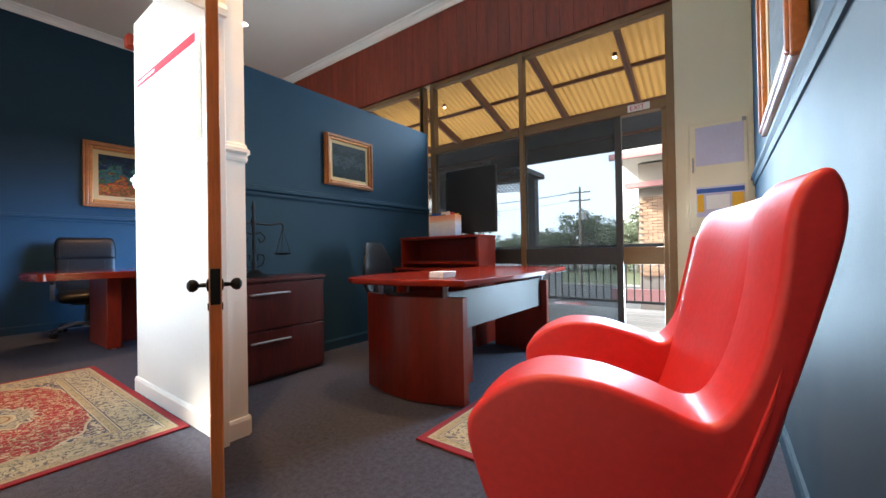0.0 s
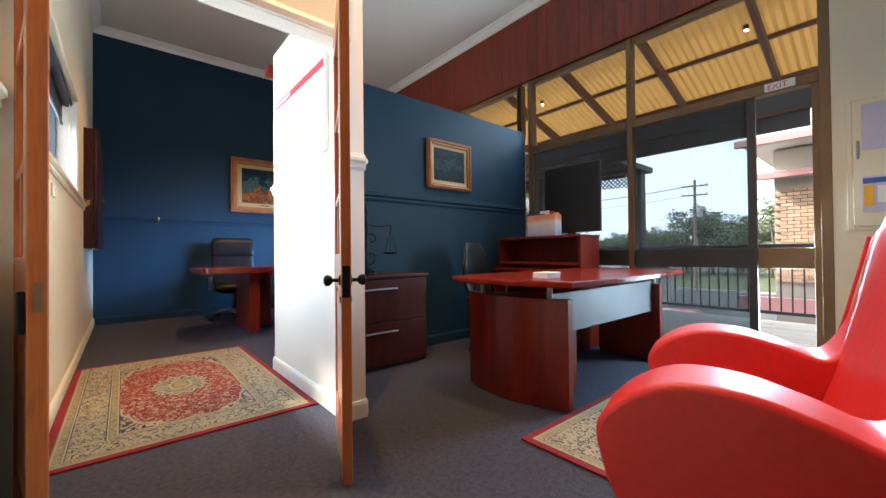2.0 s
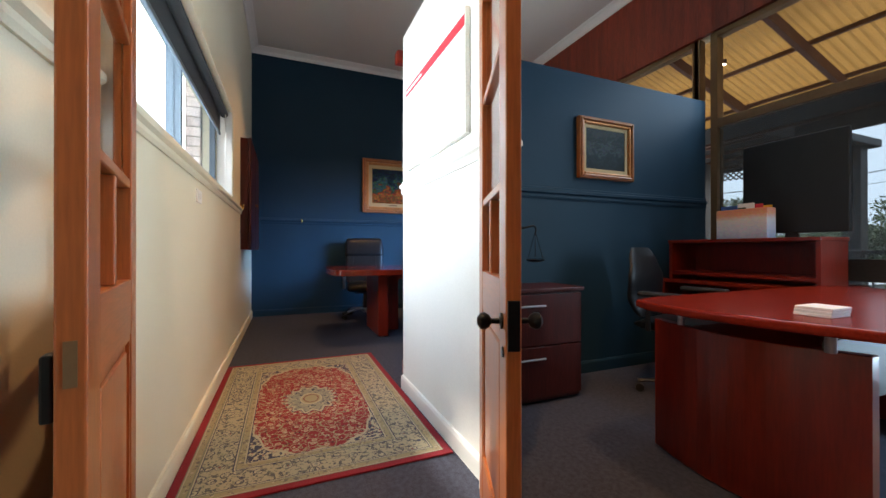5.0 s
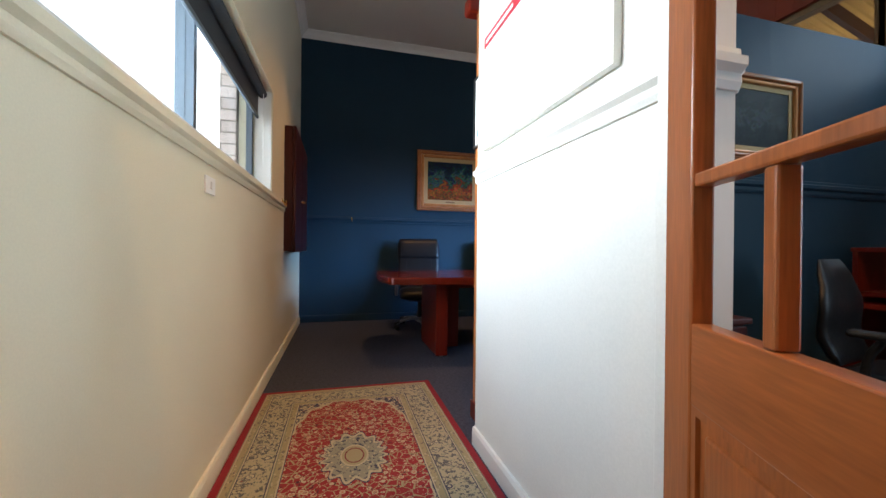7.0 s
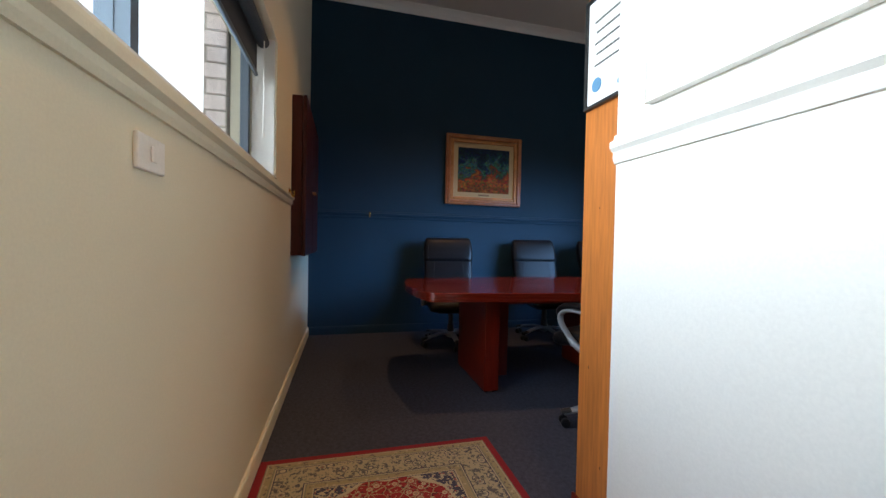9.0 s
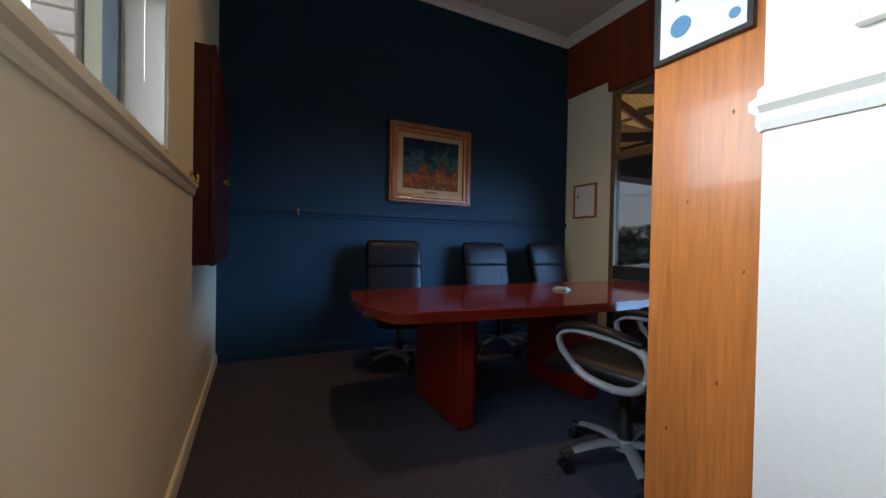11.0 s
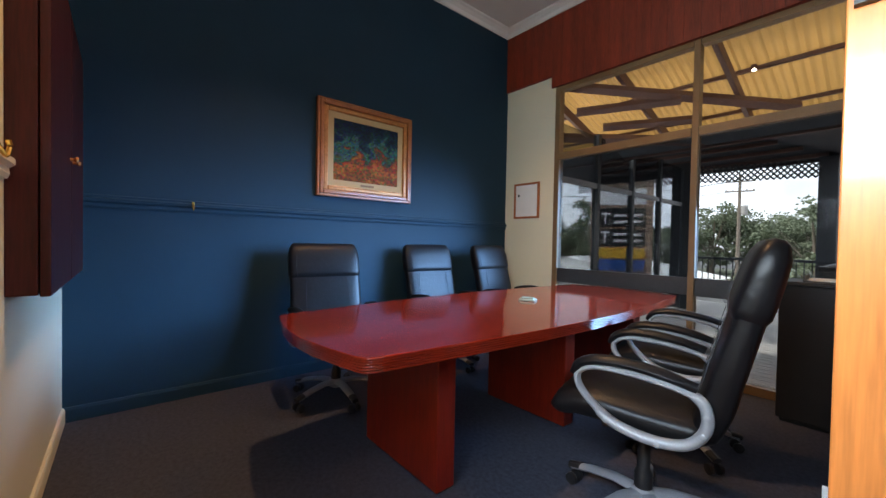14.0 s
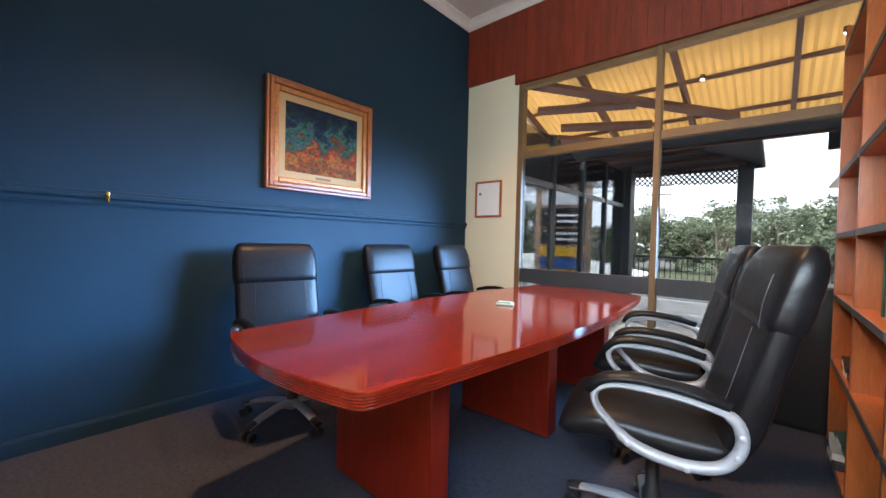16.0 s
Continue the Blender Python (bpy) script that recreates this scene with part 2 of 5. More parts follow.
def smooth_open(pts, k=6):
    pts = [Vector(p) for p in pts]
    ext = [2 * pts[0] - pts[1]] + pts + [2 * pts[-1] - pts[-2]]
    out = []
    for i in range(1, len(ext) - 2):
        p0, p1, p2, p3 = ext[i - 1:i + 3]
        for s in range(k):
            t = s / k
            out.append(0.5 * ((2 * p1) + (p2 - p0) * t + (2 * p0 - 5 * p1 + 4 * p2 - p3) * t * t + (3 * p1 - p0 - 3 * p2 + p3) * t ** 3))
    return out + [pts[-1]]


def slab(outline, thick, bev=0.0, seg=3, m=None):
    """A closed outline of (u, v) pushed out by thick along the third axis, its rims rounded; m stands it up."""
    bm = bmesh.new()
    lo = [bm.verts.new((p[0], p[1], 0)) for p in outline]
    hi = [bm.verts.new((p[0], p[1], thick)) for p in outline]
    n = len(outline)
    f0, f1 = bm.faces.new(lo[::-1]), bm.faces.new(hi)
    for i in range(n):
        bm.faces.new((lo[i], lo[(i + 1) % n], hi[(i + 1) % n], hi[i]))
    bmesh.ops.recalc_face_normals(bm, faces=bm.faces)
    if bev:
        es = list({e for f in (f0, f1) for e in f.edges})
        bmesh.ops.bevel(bm, geom=es, offset=bev, segments=seg, profile=0.5, affect="EDGES", clamp_overlap=True)
    if m:
        bm.transform(m)
    return bm


def sweep(path, ru, rv=None, seg=10, closed=False, up=(0, 0, 1)):
    """An oval rod along a path; ru across, rv along the up side. ru may be a list of radii."""
    bm = bmesh.new()
    path = [Vector(p) for p in path]
    n = len(path)
    rings = []
    for i, p in enumerate(path):
        a = path[(i - 1) % n] if closed or i else p
        b = path[(i + 1) % n] if closed or i < n - 1 else p
        d = (b - a).normalized()
        s = d.cross(Vector(up))
        s = s.normalized() if s.length > 1e-4 else Vector((1, 0, 0))
        w = s.cross(d).normalized()
        r1 = ru[i] if isinstance(ru, (list, tuple)) else ru
        r2 = r1 if rv is None else rv
        rings.append([bm.verts.new(p + s * r1 * math.cos(2 * math.pi * k / seg) + w * r2 * math.sin(2 * math.pi * k / seg)) for k in range(seg)])
    for i in range(n if closed else n - 1):
        q, r = rings[i], rings[(i + 1) % n]
        for k in range(seg):
            bm.faces.new((q[k], q[(k + 1) % seg], r[(k + 1) % seg], r[k]))
    if not closed:
        bm.faces.new(rings[0][::-1])
        bm.faces.new(rings[-1])
    bmesh.ops.recalc_face_normals(bm, faces=bm.faces)
    return bm


def lathe(profile, seg=20):
    """Turned about z; profile of (radius, height)."""
    bm = bmesh.new()
    rings = [[bm.verts.new((r * math.cos(2 * math.pi * k / seg), r * math.sin(2 * math.pi * k / seg), z)) for k in range(seg)] for r, z in profile]
    for q, r in zip(rings, rings[1:]):
        for k in range(seg):
            bm.faces.new((q[k], q[(k + 1) % seg], r[(k + 1) % seg], r[k]))
    bm.faces.new(rings[0][::-1])
    bm.faces.new(rings[-1])
    bmesh.ops.recalc_face_normals(bm, faces=bm.faces)
    return bm


def moulding(profile, a, b, out):
    """A rail of a (depth, height) profile from a to b; out is the way it stands off the wall."""
    bm = bmesh.new()
    a, b, out = Vector(a), Vector(b), Vector(out)
    ends = [[bm.verts.new(p + out * d + Vector((0, 0, h))) for d, h in profile] for p in (a, b)]
    n = len(profile)
    for i in range(n):
        bm.faces.new((ends[0][i], ends[0][(i + 1) % n], ends[1][(i + 1) % n], ends[1][i]))
    bm.faces.new(ends[0][::-1])
    bm.faces.new(ends[1])
    bmesh.ops.recalc_face_normals(bm, faces=bm.faces)
    return bm


def part(name, bm, material, parent=None, label="", shade=False):
    me = bpy.data.meshes.new(name)
    bm.to_mesh(me)
    bm.free()
    me.materials.append(material)
    if shade:
        me.shade_smooth()
        me.set_sharp_from_angle(angle=radians(42))
    ob = new(name, me)
    if parent:
        ob.parent = parent
    if label:
        tagged(ob, label)
    return ob


def thing(name, label, category, at=None, group=""):
    ob = new(name)
    ob.empty_display_size = 0.1
    if at is not None:
        ob.matrix_world = at
    return tagged(ob, label, category, group)


def setting(name, bm, material, label, category):
    return tagged(part(name, bm, material), label, category, kind="structure")

# ---- the building ----
# plan: x runs along the window wall, y towards the window; office and hall, meeting room beyond the partition
YL, YW, XB, XR, XP = 0.45, 4.54, -5.81, 1.04, -2.07
CZ = 3.86
floor = setting("floor", box(XB - 0.2, YL - 0.2, -0.12, XR + 0.2, YW + 0.12, 0.0), CARPET, "grey-brown cut-pile office carpet", "floor")
ceiling = setting("ceiling", box(XB - 0.2, YL - 0.2, CZ, XR + 0.2, YW + 0.2, CZ + 0.1), CEIL, "off-white flat plasterboard ceiling", "ceiling")
setting("wall_back", box(XB - 0.15, YL - 0.15, 0, XB, YW + 0.15, CZ), BLUE, "navy blue painted plaster wall", "wall")
# hall side wall with its high window
WX0, WX1, WZ0, WZ1 = -3.60, -1.19, 1.425, 2.18
setting("wall_hall", boxes([(XB, YL - 0.22, 0, WX0, YL, CZ), (WX1, YL - 0.22, 0, XR + 0.15, YL, CZ), (WX0, YL - 0.22, 0, WX1, YL, WZ0), (WX0, YL - 0.22, WZ1, WX1, YL, CZ)]), CREAM, "cream painted plaster hall wall", "wall")
setting("wall_office_side", box(XR, YL - 0.15, 0, XR + 0.15, YW + 0.15, CZ), BLUE, "navy blue painted office side wall", "wall")
# window wall: cream piers
setting("wall_window", boxes([(XB, YW, 0, -5.09, YW + 0.14, 3.09), (0.52, YW, 0, XR, YW + 0.14, CZ), (-5.09, YW + 0.02, 2.96, 0.52, YW + 0.14, CZ), (XB, YW + 0.02, 3.09, -5.09, YW + 0.14, CZ)]), CREAM, "cream painted pier beside the shopfront glazing", "wall")
# red cedar boards over the glazing
cedar = thing("cedar_fascia", "red-stained cedar board lining above the glazing", "wall lining")
x = XB
while x < 0.52:
    w = 0.135
    z0 = 3.09 if x + w < -5.05 else 2.96
    part("board", box(x + 0.0006, YW - 0.028, z0, min(x + w - 0.0006, 0.52), YW + 0.018, CZ - 0.09, 0.0015, 1), CEDAR, cedar)
    x += w
# partition between office and meeting room, lower than the ceiling
setting("partition", box(XP - 0.06, 1.76, 0, XP, YW - 0.06, 2.325), BLUE, "navy blue painted partition that stops below the ceiling", "wall")
setting("wall_stub", box(-2.30, 1.65, 0, -1.06, 1.76, 2.43), WHITE, "white painted hall partition wall", "wall")
setting("door_head", box(-1.11, YL, 2.02, -1.0, 1.65, 2.43), CREAM, "cream painted panel above the double doors", "wall")

# ---- shopfront glazing ----
def glazing(name, x0, x1, mulls, zt, label):
    """Bronze frame with a transom; upper lights clear, lower ones tinted."""
    top = thing(name, label, "window")
    top["kind"] = "structure"
    y0, y1, zh = YW - 0.005, YW + 0.085, 2.955
    xs = [x0, *mulls, x1]
    for i, xm in enumerate(xs):
        w = 0.025 if 0 < i < len(xs) - 1 else 0.03
        part("mullion", box(xm - w, y0, 0.0, xm + w, y1, zh, 0.003), BRONZE, top)
    for a, b in zip(xs, xs[1:]):
        part("head_rail", box(a + 0.03, y0 + 0.004, zh - 0.05, b - 0.03, y1, zh, 0.003), BRONZE, top)
        part("transom", box(a + 0.03, y0 - 0.004, zt - 0.045, b - 0.03, y1, zt + 0.03, 0.003), BRONZE, top)
        part("sill_rail", box(a + 0.03, y0 + 0.002, 0.0, b - 0.03, y1, 0.07, 0.003), BRONZE, top)
        p = part("upper_pane", box(a + 0.02, YW + 0.035, zt + 0.025, b - 0.02, YW + 0.041, zh - 0.04), CLEARGLASS, top)
        p.visible_shadow = False
    return top, xs


def lower_pane(top, a, b, zt, y, material, midrail):
    p = part("lower_pane", box(a, y, 0.06, b, y + 0.006, zt - 0.04), material, top)
    p.visible_shadow = False
    if midrail:
        # one bronze rail; the dark colour at tinted panes stands in for silhouette
        part("mid_rail", box(a, y - 0.02, 0.735, b, y + 0.03, 0.89, 0.004), BRONZE if material is CLEARGLASS else DARKSTEEL, top)


w1, _ = glazing("window_1", -2.03, 0.50, [-0.85], 2.12, "bronze aluminium shopfront with sliding door and tinted lower panes")
part("mullion", box(-2.21, YW - 0.005, 2.33, -2.16, YW + 0.085, 2.955, 0.003), BRONZE, w1)
lower_pane(w1, -2.0, -0.875, 2.12, YW + 0.03, FILMGLASS, True)
lower_pane(w1, -0.825, 0.08, 2.12, YW + 0.03, FILMGLASS, True)
part("door_stile", box(0.055, YW + 0.012, 0.07, 0.11, YW + 0.06, 2.08, 0.004), DARKSTEEL, w1)
lower_pane(w1, 0.11, 0.43, 2.12, YW + 0.05, CLEARGLASS, True)
part("door_stile", box(0.43, YW + 0.02, 0.07, 0.47, YW + 0.07, 2.08, 0.004), BRONZE, w1)
w2, _ = glazing("window_2", -5.06, -2.20, [-3.68], 2.17, "bronze aluminium shopfront with tinted lower panes")
lower_pane(w2, -5.03, -3.705, 2.17, YW + 0.03, DARKGLASS, True)
lower_pane(w2, -3.655, -2.23, 2.17, YW + 0.03, DARKGLASS, True)

# ---- verandah and outside ----
ground = setting("ground", box(-400, -400, -3.3, 400, 400, -3.2), mat("asphalt", (0.07, 0.07, 0.07), 0.9, vary=0.3, scale=0.5, fine=30), "grey asphalt car park and road", "ground")
RY = 7.15
deck = thing("verandah_deck", "weathered grey timber verandah deck", "deck")
deck["kind"] = "structure"
yy = YW + 0.15
while yy < 10.8:
    part("plank", box(-9.5, yy, -0.09, 3.0 if yy < RY + 0.1 else -3.03, yy + 0.134, -0.06, 0.004, 1), DECK, deck)
    yy += 0.14
# verandah roof: rafters, purlins, corrugated sheet; falls away from the wall
RZ0, RZ1, RYE = 3.26, 2.42, 7.3


def roof_z(y):
    return RZ0 + (RZ1 - RZ0) * (y - YW) / (RYE - YW)


roof = thing("verandah_roof", "yellow corrugated translucent roof sheets on brown rafters", "roof")
bm = bmesh.new()
cols = []
nx = 760
for i in range(nx + 1):
    xx = -9.5 + 12.5 * i / nx
    dz = 0.009 * math.cos(2 * math.pi * xx / 0.076)
    cols.append([bm.verts.new((xx, yv, roof_z(yv) + 0.10 + dz)) for yv in (YW + 0.15, 6.75)])
for p, q in zip(cols, cols[1:]):
    bm.faces.new((p[0], q[0], q[1], p[1]))
part("roof_sheet", bm, SHEET, roof, shade=True)
xx = -9.2
while xx < 3:
    bm = box(xx - 0.022, YW + 0.15, -0.06, xx + 0.022, 6.7, 0.06)
    for v in bm.verts:
        v.co.z += roof_z(v.co.y) + 0.0
    part("rafter", bm, BEAM, roof)
    xx += 0.92
for k in range(3):
    yv = YW + 0.45 + k * 0.68
    part("purlin", box(-9.5, yv - 0.02, roof_z(yv) + 0.055, 3.0, yv + 0.02, roof_z(yv) + 0.095), BEAM, roof)
EX0, EX1, EY0, EY1, EZ, AZ = -8.5, -3.10, 6.8, 10.85, 2.87, 3.60
bm = bmesh.new()
for dz in (0.0, 0.06):
    eaves = [bm.verts.new((x, y, EZ + dz)) for x, y in ((EX0, EY0), (EX1, EY0), (EX1, EY1), (EX0, EY1))]
    peak = [bm.verts.new((x, 8.9, AZ + dz)) for x in (-6.2, -5.4)]
    bm.faces.new((eaves[0], eaves[1], peak[1], peak[0]))
    bm.faces.new((eaves[1], eaves[2], peak[1]))
    bm.faces.new((eaves[2], eaves[3], peak[0], peak[1]))
    bm.faces.new((eaves[3], eaves[0], peak[0]))
part("pavilion_roof", bm, SOFFIT, roof, "dark hipped roof over the verandah bay")
for a, b in (((EX0, EY1 + 0.02), (EX1, EY1 + 0.05)), ((EX1 - 0.0, EY0), (EX1 + 0.04, EY1 + 0.015))):
    part("gutter", box(a[0], a[1], EZ - 0.05, b[0], b[1], EZ + 0.08, 0.006), DARKSTEEL, roof)
bm = box(-9.4, 6.35, -0.085, 0.4, 6.69, -0.065)
for v in bm.verts:
    v.co.z += roof_z(v.co.y)
part("soffit", bm, SOFFIT, roof, "dark lining under the eaves")
for k in range(6):
    yv = 10.6 - 0.30 * k
    zb = EZ + (EY1 - yv) * (AZ - EZ) / (EY1 - 8.9)
    xe = EX1 - (EY1 - yv) * 1.05
    part("soffit_batten", box(-7.6, yv - 0.03, zb - 0.10, xe, yv + 0.03, zb - 0.03, 0.004, 1), BEAM, roof)
part("edge_beam", box(-9.5, 6.70, 2.49, 3.0, 6.76, 2.63), BEAM, roof)
part("eave_fascia", box(-2.45, 6.762, 2.30, 0.2, 6.80, 2.60), SOFFIT, roof)
for a, b, w, h in (((-5.03, 4.72, 3.0), (-3.22, 6.2, 2.665), 0.032, 0.062), ((-5.09, 4.99, 2.78), (-4.1, 5.44, 2.78), 0.028, 0.055), ((-5.04, 5.54, 2.70), (-4.07, 6.05, 2.70), 0.028, 0.055), ((-6.4, 5.6, 2.86), (-4.2, 6.68, 2.57), 0.03, 0.07)):
    part("hip_rafter", sweep([a, b], w, h, 4), BEAM, roof)
rail = thing("verandah_railing", "dark steel balustrade with vertical bars", "railing")
PX0, PY1 = -3.1, 10.6
part("top_rail", box(PX0, RY - 0.035, 0.90, 3.0, RY + 0.035, 0.95, 0.008), DARKSTEEL, rail)
part("bottom_rail", box(PX0, RY - 0.02, 0.05, 3.0, RY + 0.02, 0.09, 0.005), DARKSTEEL, rail)
part("top_rail", box(PX0 - 0.035, RY + 0.036, 0.90, PX0 + 0.035, PY1 - 0.036, 0.95, 0.008), DARKSTEEL, rail)
part("top_rail", box(-5.5, PY1 - 0.035, 0.90, PX0 + 0.035, PY1 + 0.035, 0.95, 0.008), DARKSTEEL, rail)
part("bottom_rail", box(PX0 - 0.02, RY + 0.021, 0.05, PX0 + 0.02, PY1 - 0.021, 0.09, 0.005), DARKSTEEL, rail)
part("bottom_rail", box(-5.5, PY1 - 0.02, 0.05, PX0 + 0.02, PY1 + 0.02, 0.09, 0.005), DARKSTEEL, rail)
bar = part("baluster", box(-0.008, -0.008, 0.09, 0.008, 0.008, 0.90), DARKSTEEL, rail)
spots = [(PX0 + 0.1 + 0.11 * k, RY) for k in range(55)] + [(PX0, RY + 0.1 + 0.11 * k) for k in range(30)] + [(-5.4 + 0.11 * k, PY1) for k in range(20)]
bar.location = (*spots[0], 0)
for bx, by in spots[1:]:
    o = new("baluster", bar.data)
    o.parent = rail
    o.location = (bx, by, 0)
for xx, yy, w in ((-5.55, 10.0, 0.15), (-3.36, 10.7, 0.13), (2.2, RY, 0.06)):
    part("post", box(xx - w, yy - w, -3.2, xx + w, yy + w, 2.60 if yy < 8 else 2.87, 0.006), DARKSTEEL, rail)

# diagonal lattice under the eaves, between the two posts
lat = thing("lattice_panel", "dark timber diagonal lattice under the verandah eaves", "lattice")
LX0, LX1, LZ0, LZ1 = -8.0, -3.5, 2.51, 2.85


def lat_y(x):
    return 10.0 + 0.7 * (x + 5.5) / 1.95 if x > -5.5 else 10.0


for s_ in (1, -1):
    c = LX0 - 0.3
    while c < LX1 + 0.3:
        pts = []
        for k in range(41):
            xa = c + s_ * 0.30 * k / 40 if s_ > 0 else c + 0.30 - 0.30 * k / 40
            za = LZ0 + 0.34 * k / 40
            if LX0 <= xa <= LX1:
                pts.append((xa, za))
        if len(pts) > 1:
            (xa, za), (xb, zb) = pts[0], pts[-1]
            part("slat", sweep([(xa, lat_y(xa) + 0.012 * s_, za), (xb, lat_y(xb) + 0.012 * s_, zb)], 0.015, 0.006, 4, up=(0, 1, 0)), DARKSTEEL, lat)
        c += 0.095

# glazed wing to the side of the verandah
wing = thing("shopfront_wing", "dark-framed glazed shopfront wing beside the verandah", "building")
WXP = -5.3
for yv in (4.8, 5.9, 7.0, 8.1, 9.2):
    part("mullion", box(WXP - 0.04, yv - 0.035, -0.06, WXP + 0.04, yv + 0.035, 2.72), DARKSTEEL, wing)
part("transom", box(WXP - 0.03, 4.8, 1.96, WXP + 0.03, 9.2, 2.03), SILVER, wing)
part("sill_rail", box(WXP - 0.03, 4.8, 0.40, WXP + 0.03, 9.2, 0.55), DARKSTEEL, wing)
p = part("pane", box(WXP - 0.003, 4.8, 0.0, WXP + 0.003, 9.2, 2.7), DARKGLASS, wing)
p.visible_shadow = False
part("corner_post", box(WXP - 0.16, 9.2, -3.2, WXP + 0.16, 9.5, 2.8), DARKSTEEL, wing)

# ---- beyond the verandah ----
LEAF = mat("leaves", (0.17, 0.20, 0.125), 0.85, vary=0.30, scale=0.4, fine=3, bump=0, island=0.22)
BARK = mat("bark", (0.16, 0.13, 0.10), 0.9, vary=0.3, scale=3, fine=30, bump=0.6)
CONC = mat("concrete", (0.42, 0.40, 0.37), 0.85, vary=0.12, scale=1, fine=40, bump=0.2)
GRASS = mat("grass", (0.10, 0.115, 0.06), 0.95, vary=0.35, scale=0.8, fine=25, bump=0.5)
ROOFPINK = mat("pink_roof_metal", (0.55, 0.26, 0.25), 0.5, vary=0.1, scale=1, fine=20, bump=0.05)
BRICK = mat("buff_brick", (0.46, 0.30, 0.20), 0.85, vary=0.2, scale=5, fine=60, bump=0.4, random_ob=0.22)
MORTAR = mat("mortar", (0.42, 0.38, 0.33), 0.9, vary=0.1, fine=80, bump=0.3)
setting("verge", box(-120, 46, -3.25, 120, 90, -3.1), GRASS, "mown green verge beyond the car park", "grass")
setting("kerb", box(-120, 45.8, -3.25, 120, 46.0, -3.05, 0.02), CONC, "grey concrete kerb", "kerb")


def tree(x, y, h, spread, seed, label):
    rng = random.Random(seed)
    top = thing("tree", label, "tree", Matrix.Translation((x, y, -3.12)), "trees along the road")
    trunk = [(0, 0, 0), (0.1 * h * rng.uniform(-.3, .3), 0, h * 0.35), (0.1 * h * rng.uniform(-.5, .5), 0.3, h * 0.75)]
    limbs = [sweep(smooth_open(trunk, 4), [0.03 * h * (1 - 0.09 * i) for i in range(9)], seg=7)]
    ends = []
    for k in range(11):
        a = rng.uniform(0, 2 * math.pi)
        z0 = h * rng.uniform(0.10, 0.45)
        e = Vector((spread * rng.uniform(.4, .9) * math.cos(a), spread * rng.uniform(.4, .9) * math.sin(a), h * rng.uniform(0.22, 0.9)))
        ends.append(e)
        limbs.append(sweep([(0, 0, z0), tuple(e * 0.5 + Vector((0, 0, z0 * 0.5 + 0.1))), tuple(e)], [0.012 * h, 0.009 * h, 0.004 * h], seg=5))
    part("trunk", joined(*limbs), BARK, top)
    ends.append(Vector((0, 0, h * 0.85)))
    verts, faces = [], []
    for e in ends:
        for c in range(9):
            cc = e + Vector((rng.gauss(0, spread * .22), rng.gauss(0, spread * .22), rng.gauss(0, h * .07)))
            for q in range(44):
                p = cc + Vector((rng.gauss(0, .32), rng.gauss(0, .32), rng.gauss(0, .22))) * (h / 8)
                d1 = Vector((rng.gauss(0, 1), rng.gauss(0, 1), rng.gauss(0, .6))).normalized() * 0.16 * h / 8
                d2 = d1.cross(Vector((rng.gauss(0, 1), rng.gauss(0, 1), rng.gauss(0, 1)))).normalized() * 0.10 * h / 8
                n0 = len(verts)
                verts += [p - d1, p + d2, p + d1, p - d2]
                faces.append((n0, n0 + 1, n0 + 2, n0 + 3))
    me = bpy.data.meshes.new("crown")
    me.from_pydata([tuple(v) for v in verts], [], faces)
    me.materials.append(LEAF)
    cr = new("crown", me)
    cr.parent = top
    return top


rng = random.Random(5)
first = [tree(-60, 72, 8.0, 3.6, 1, "grey-green gum tree with an open ragged crown"), tree(-52, 76, 7.5, 3.4, 2, "grey-green gum tree with an open ragged crown"), tree(-44, 70, 7.0, 3.6, 3, "dense dark green roadside tree")]
for k in range(72):
    xx = -105 + k * 2.0
    o = copy_thing(first[k % 3], pose(xx + rng.uniform(-1, 1), rng.uniform(54, 82), -3.12, 0, 0, rng.uniform(0, 360)))
    sc = rng.uniform(0.75, 1.08) * (1.35 if xx > -22 else 1.0)
    o.scale = (sc, sc, sc)
tree(-2.6, 46, 8.6, 3.0, 9, "tall spreading gum tree near the road")
tree(-30, 52, 10.5, 2.8, 11, "tall thin gum tree near the road")

POLE = mat("pole_timber", (0.22, 0.18, 0.14), 0.9, vary=0.2, fine=30, bump=0.3)


def power_pole(x, y):
    top = thing("power_pole", "grey timber power pole with two crossarms", "power pole", pose(x, y, -3.15, 0, 0, 12))
    part("pole", lathe([(0.17, 0), (0.15, 5), (0.11, 11.0)], 10), POLE, top)
    for z in (10.3, 9.4):
        part("crossarm", box(-1.1, -0.16, z, 1.1, -0.08, z + 0.12), POLE, top)
        for q in (-1, -0.5, 0.5, 1):
            part("insulator", moved(lathe([(0.05, 0), (0.06, 0.08), (0.03, 0.16)], 8), Matrix.Translation((q, -0.12, z + 0.12))), CONC, top)
    part("transformer", moved(lathe([(0.02, 0), (0.26, 0.02), (0.28, 0.8), (0.1, 0.9)], 12), Matrix.Translation((0.38, 0, 7.3))), CONC, top)
    return top


power_pole(-11.9, 44)
power_pole(-34, 36)
for z, off in ((7.3, -1), (7.3, 1), (6.4, 0.4)):
    c = thing("power_line", "black overhead power line sagging between poles", "cable")
    pts = [(-34 + 22.1 * k / 14, 36 + 8 * k / 14 + off * 0.2, z - 0.9 * math.sin(math.pi * k / 14)) for k in range(15)]
    part("wire", sweep(pts, 0.02, seg=5), DARKSTEEL, c)


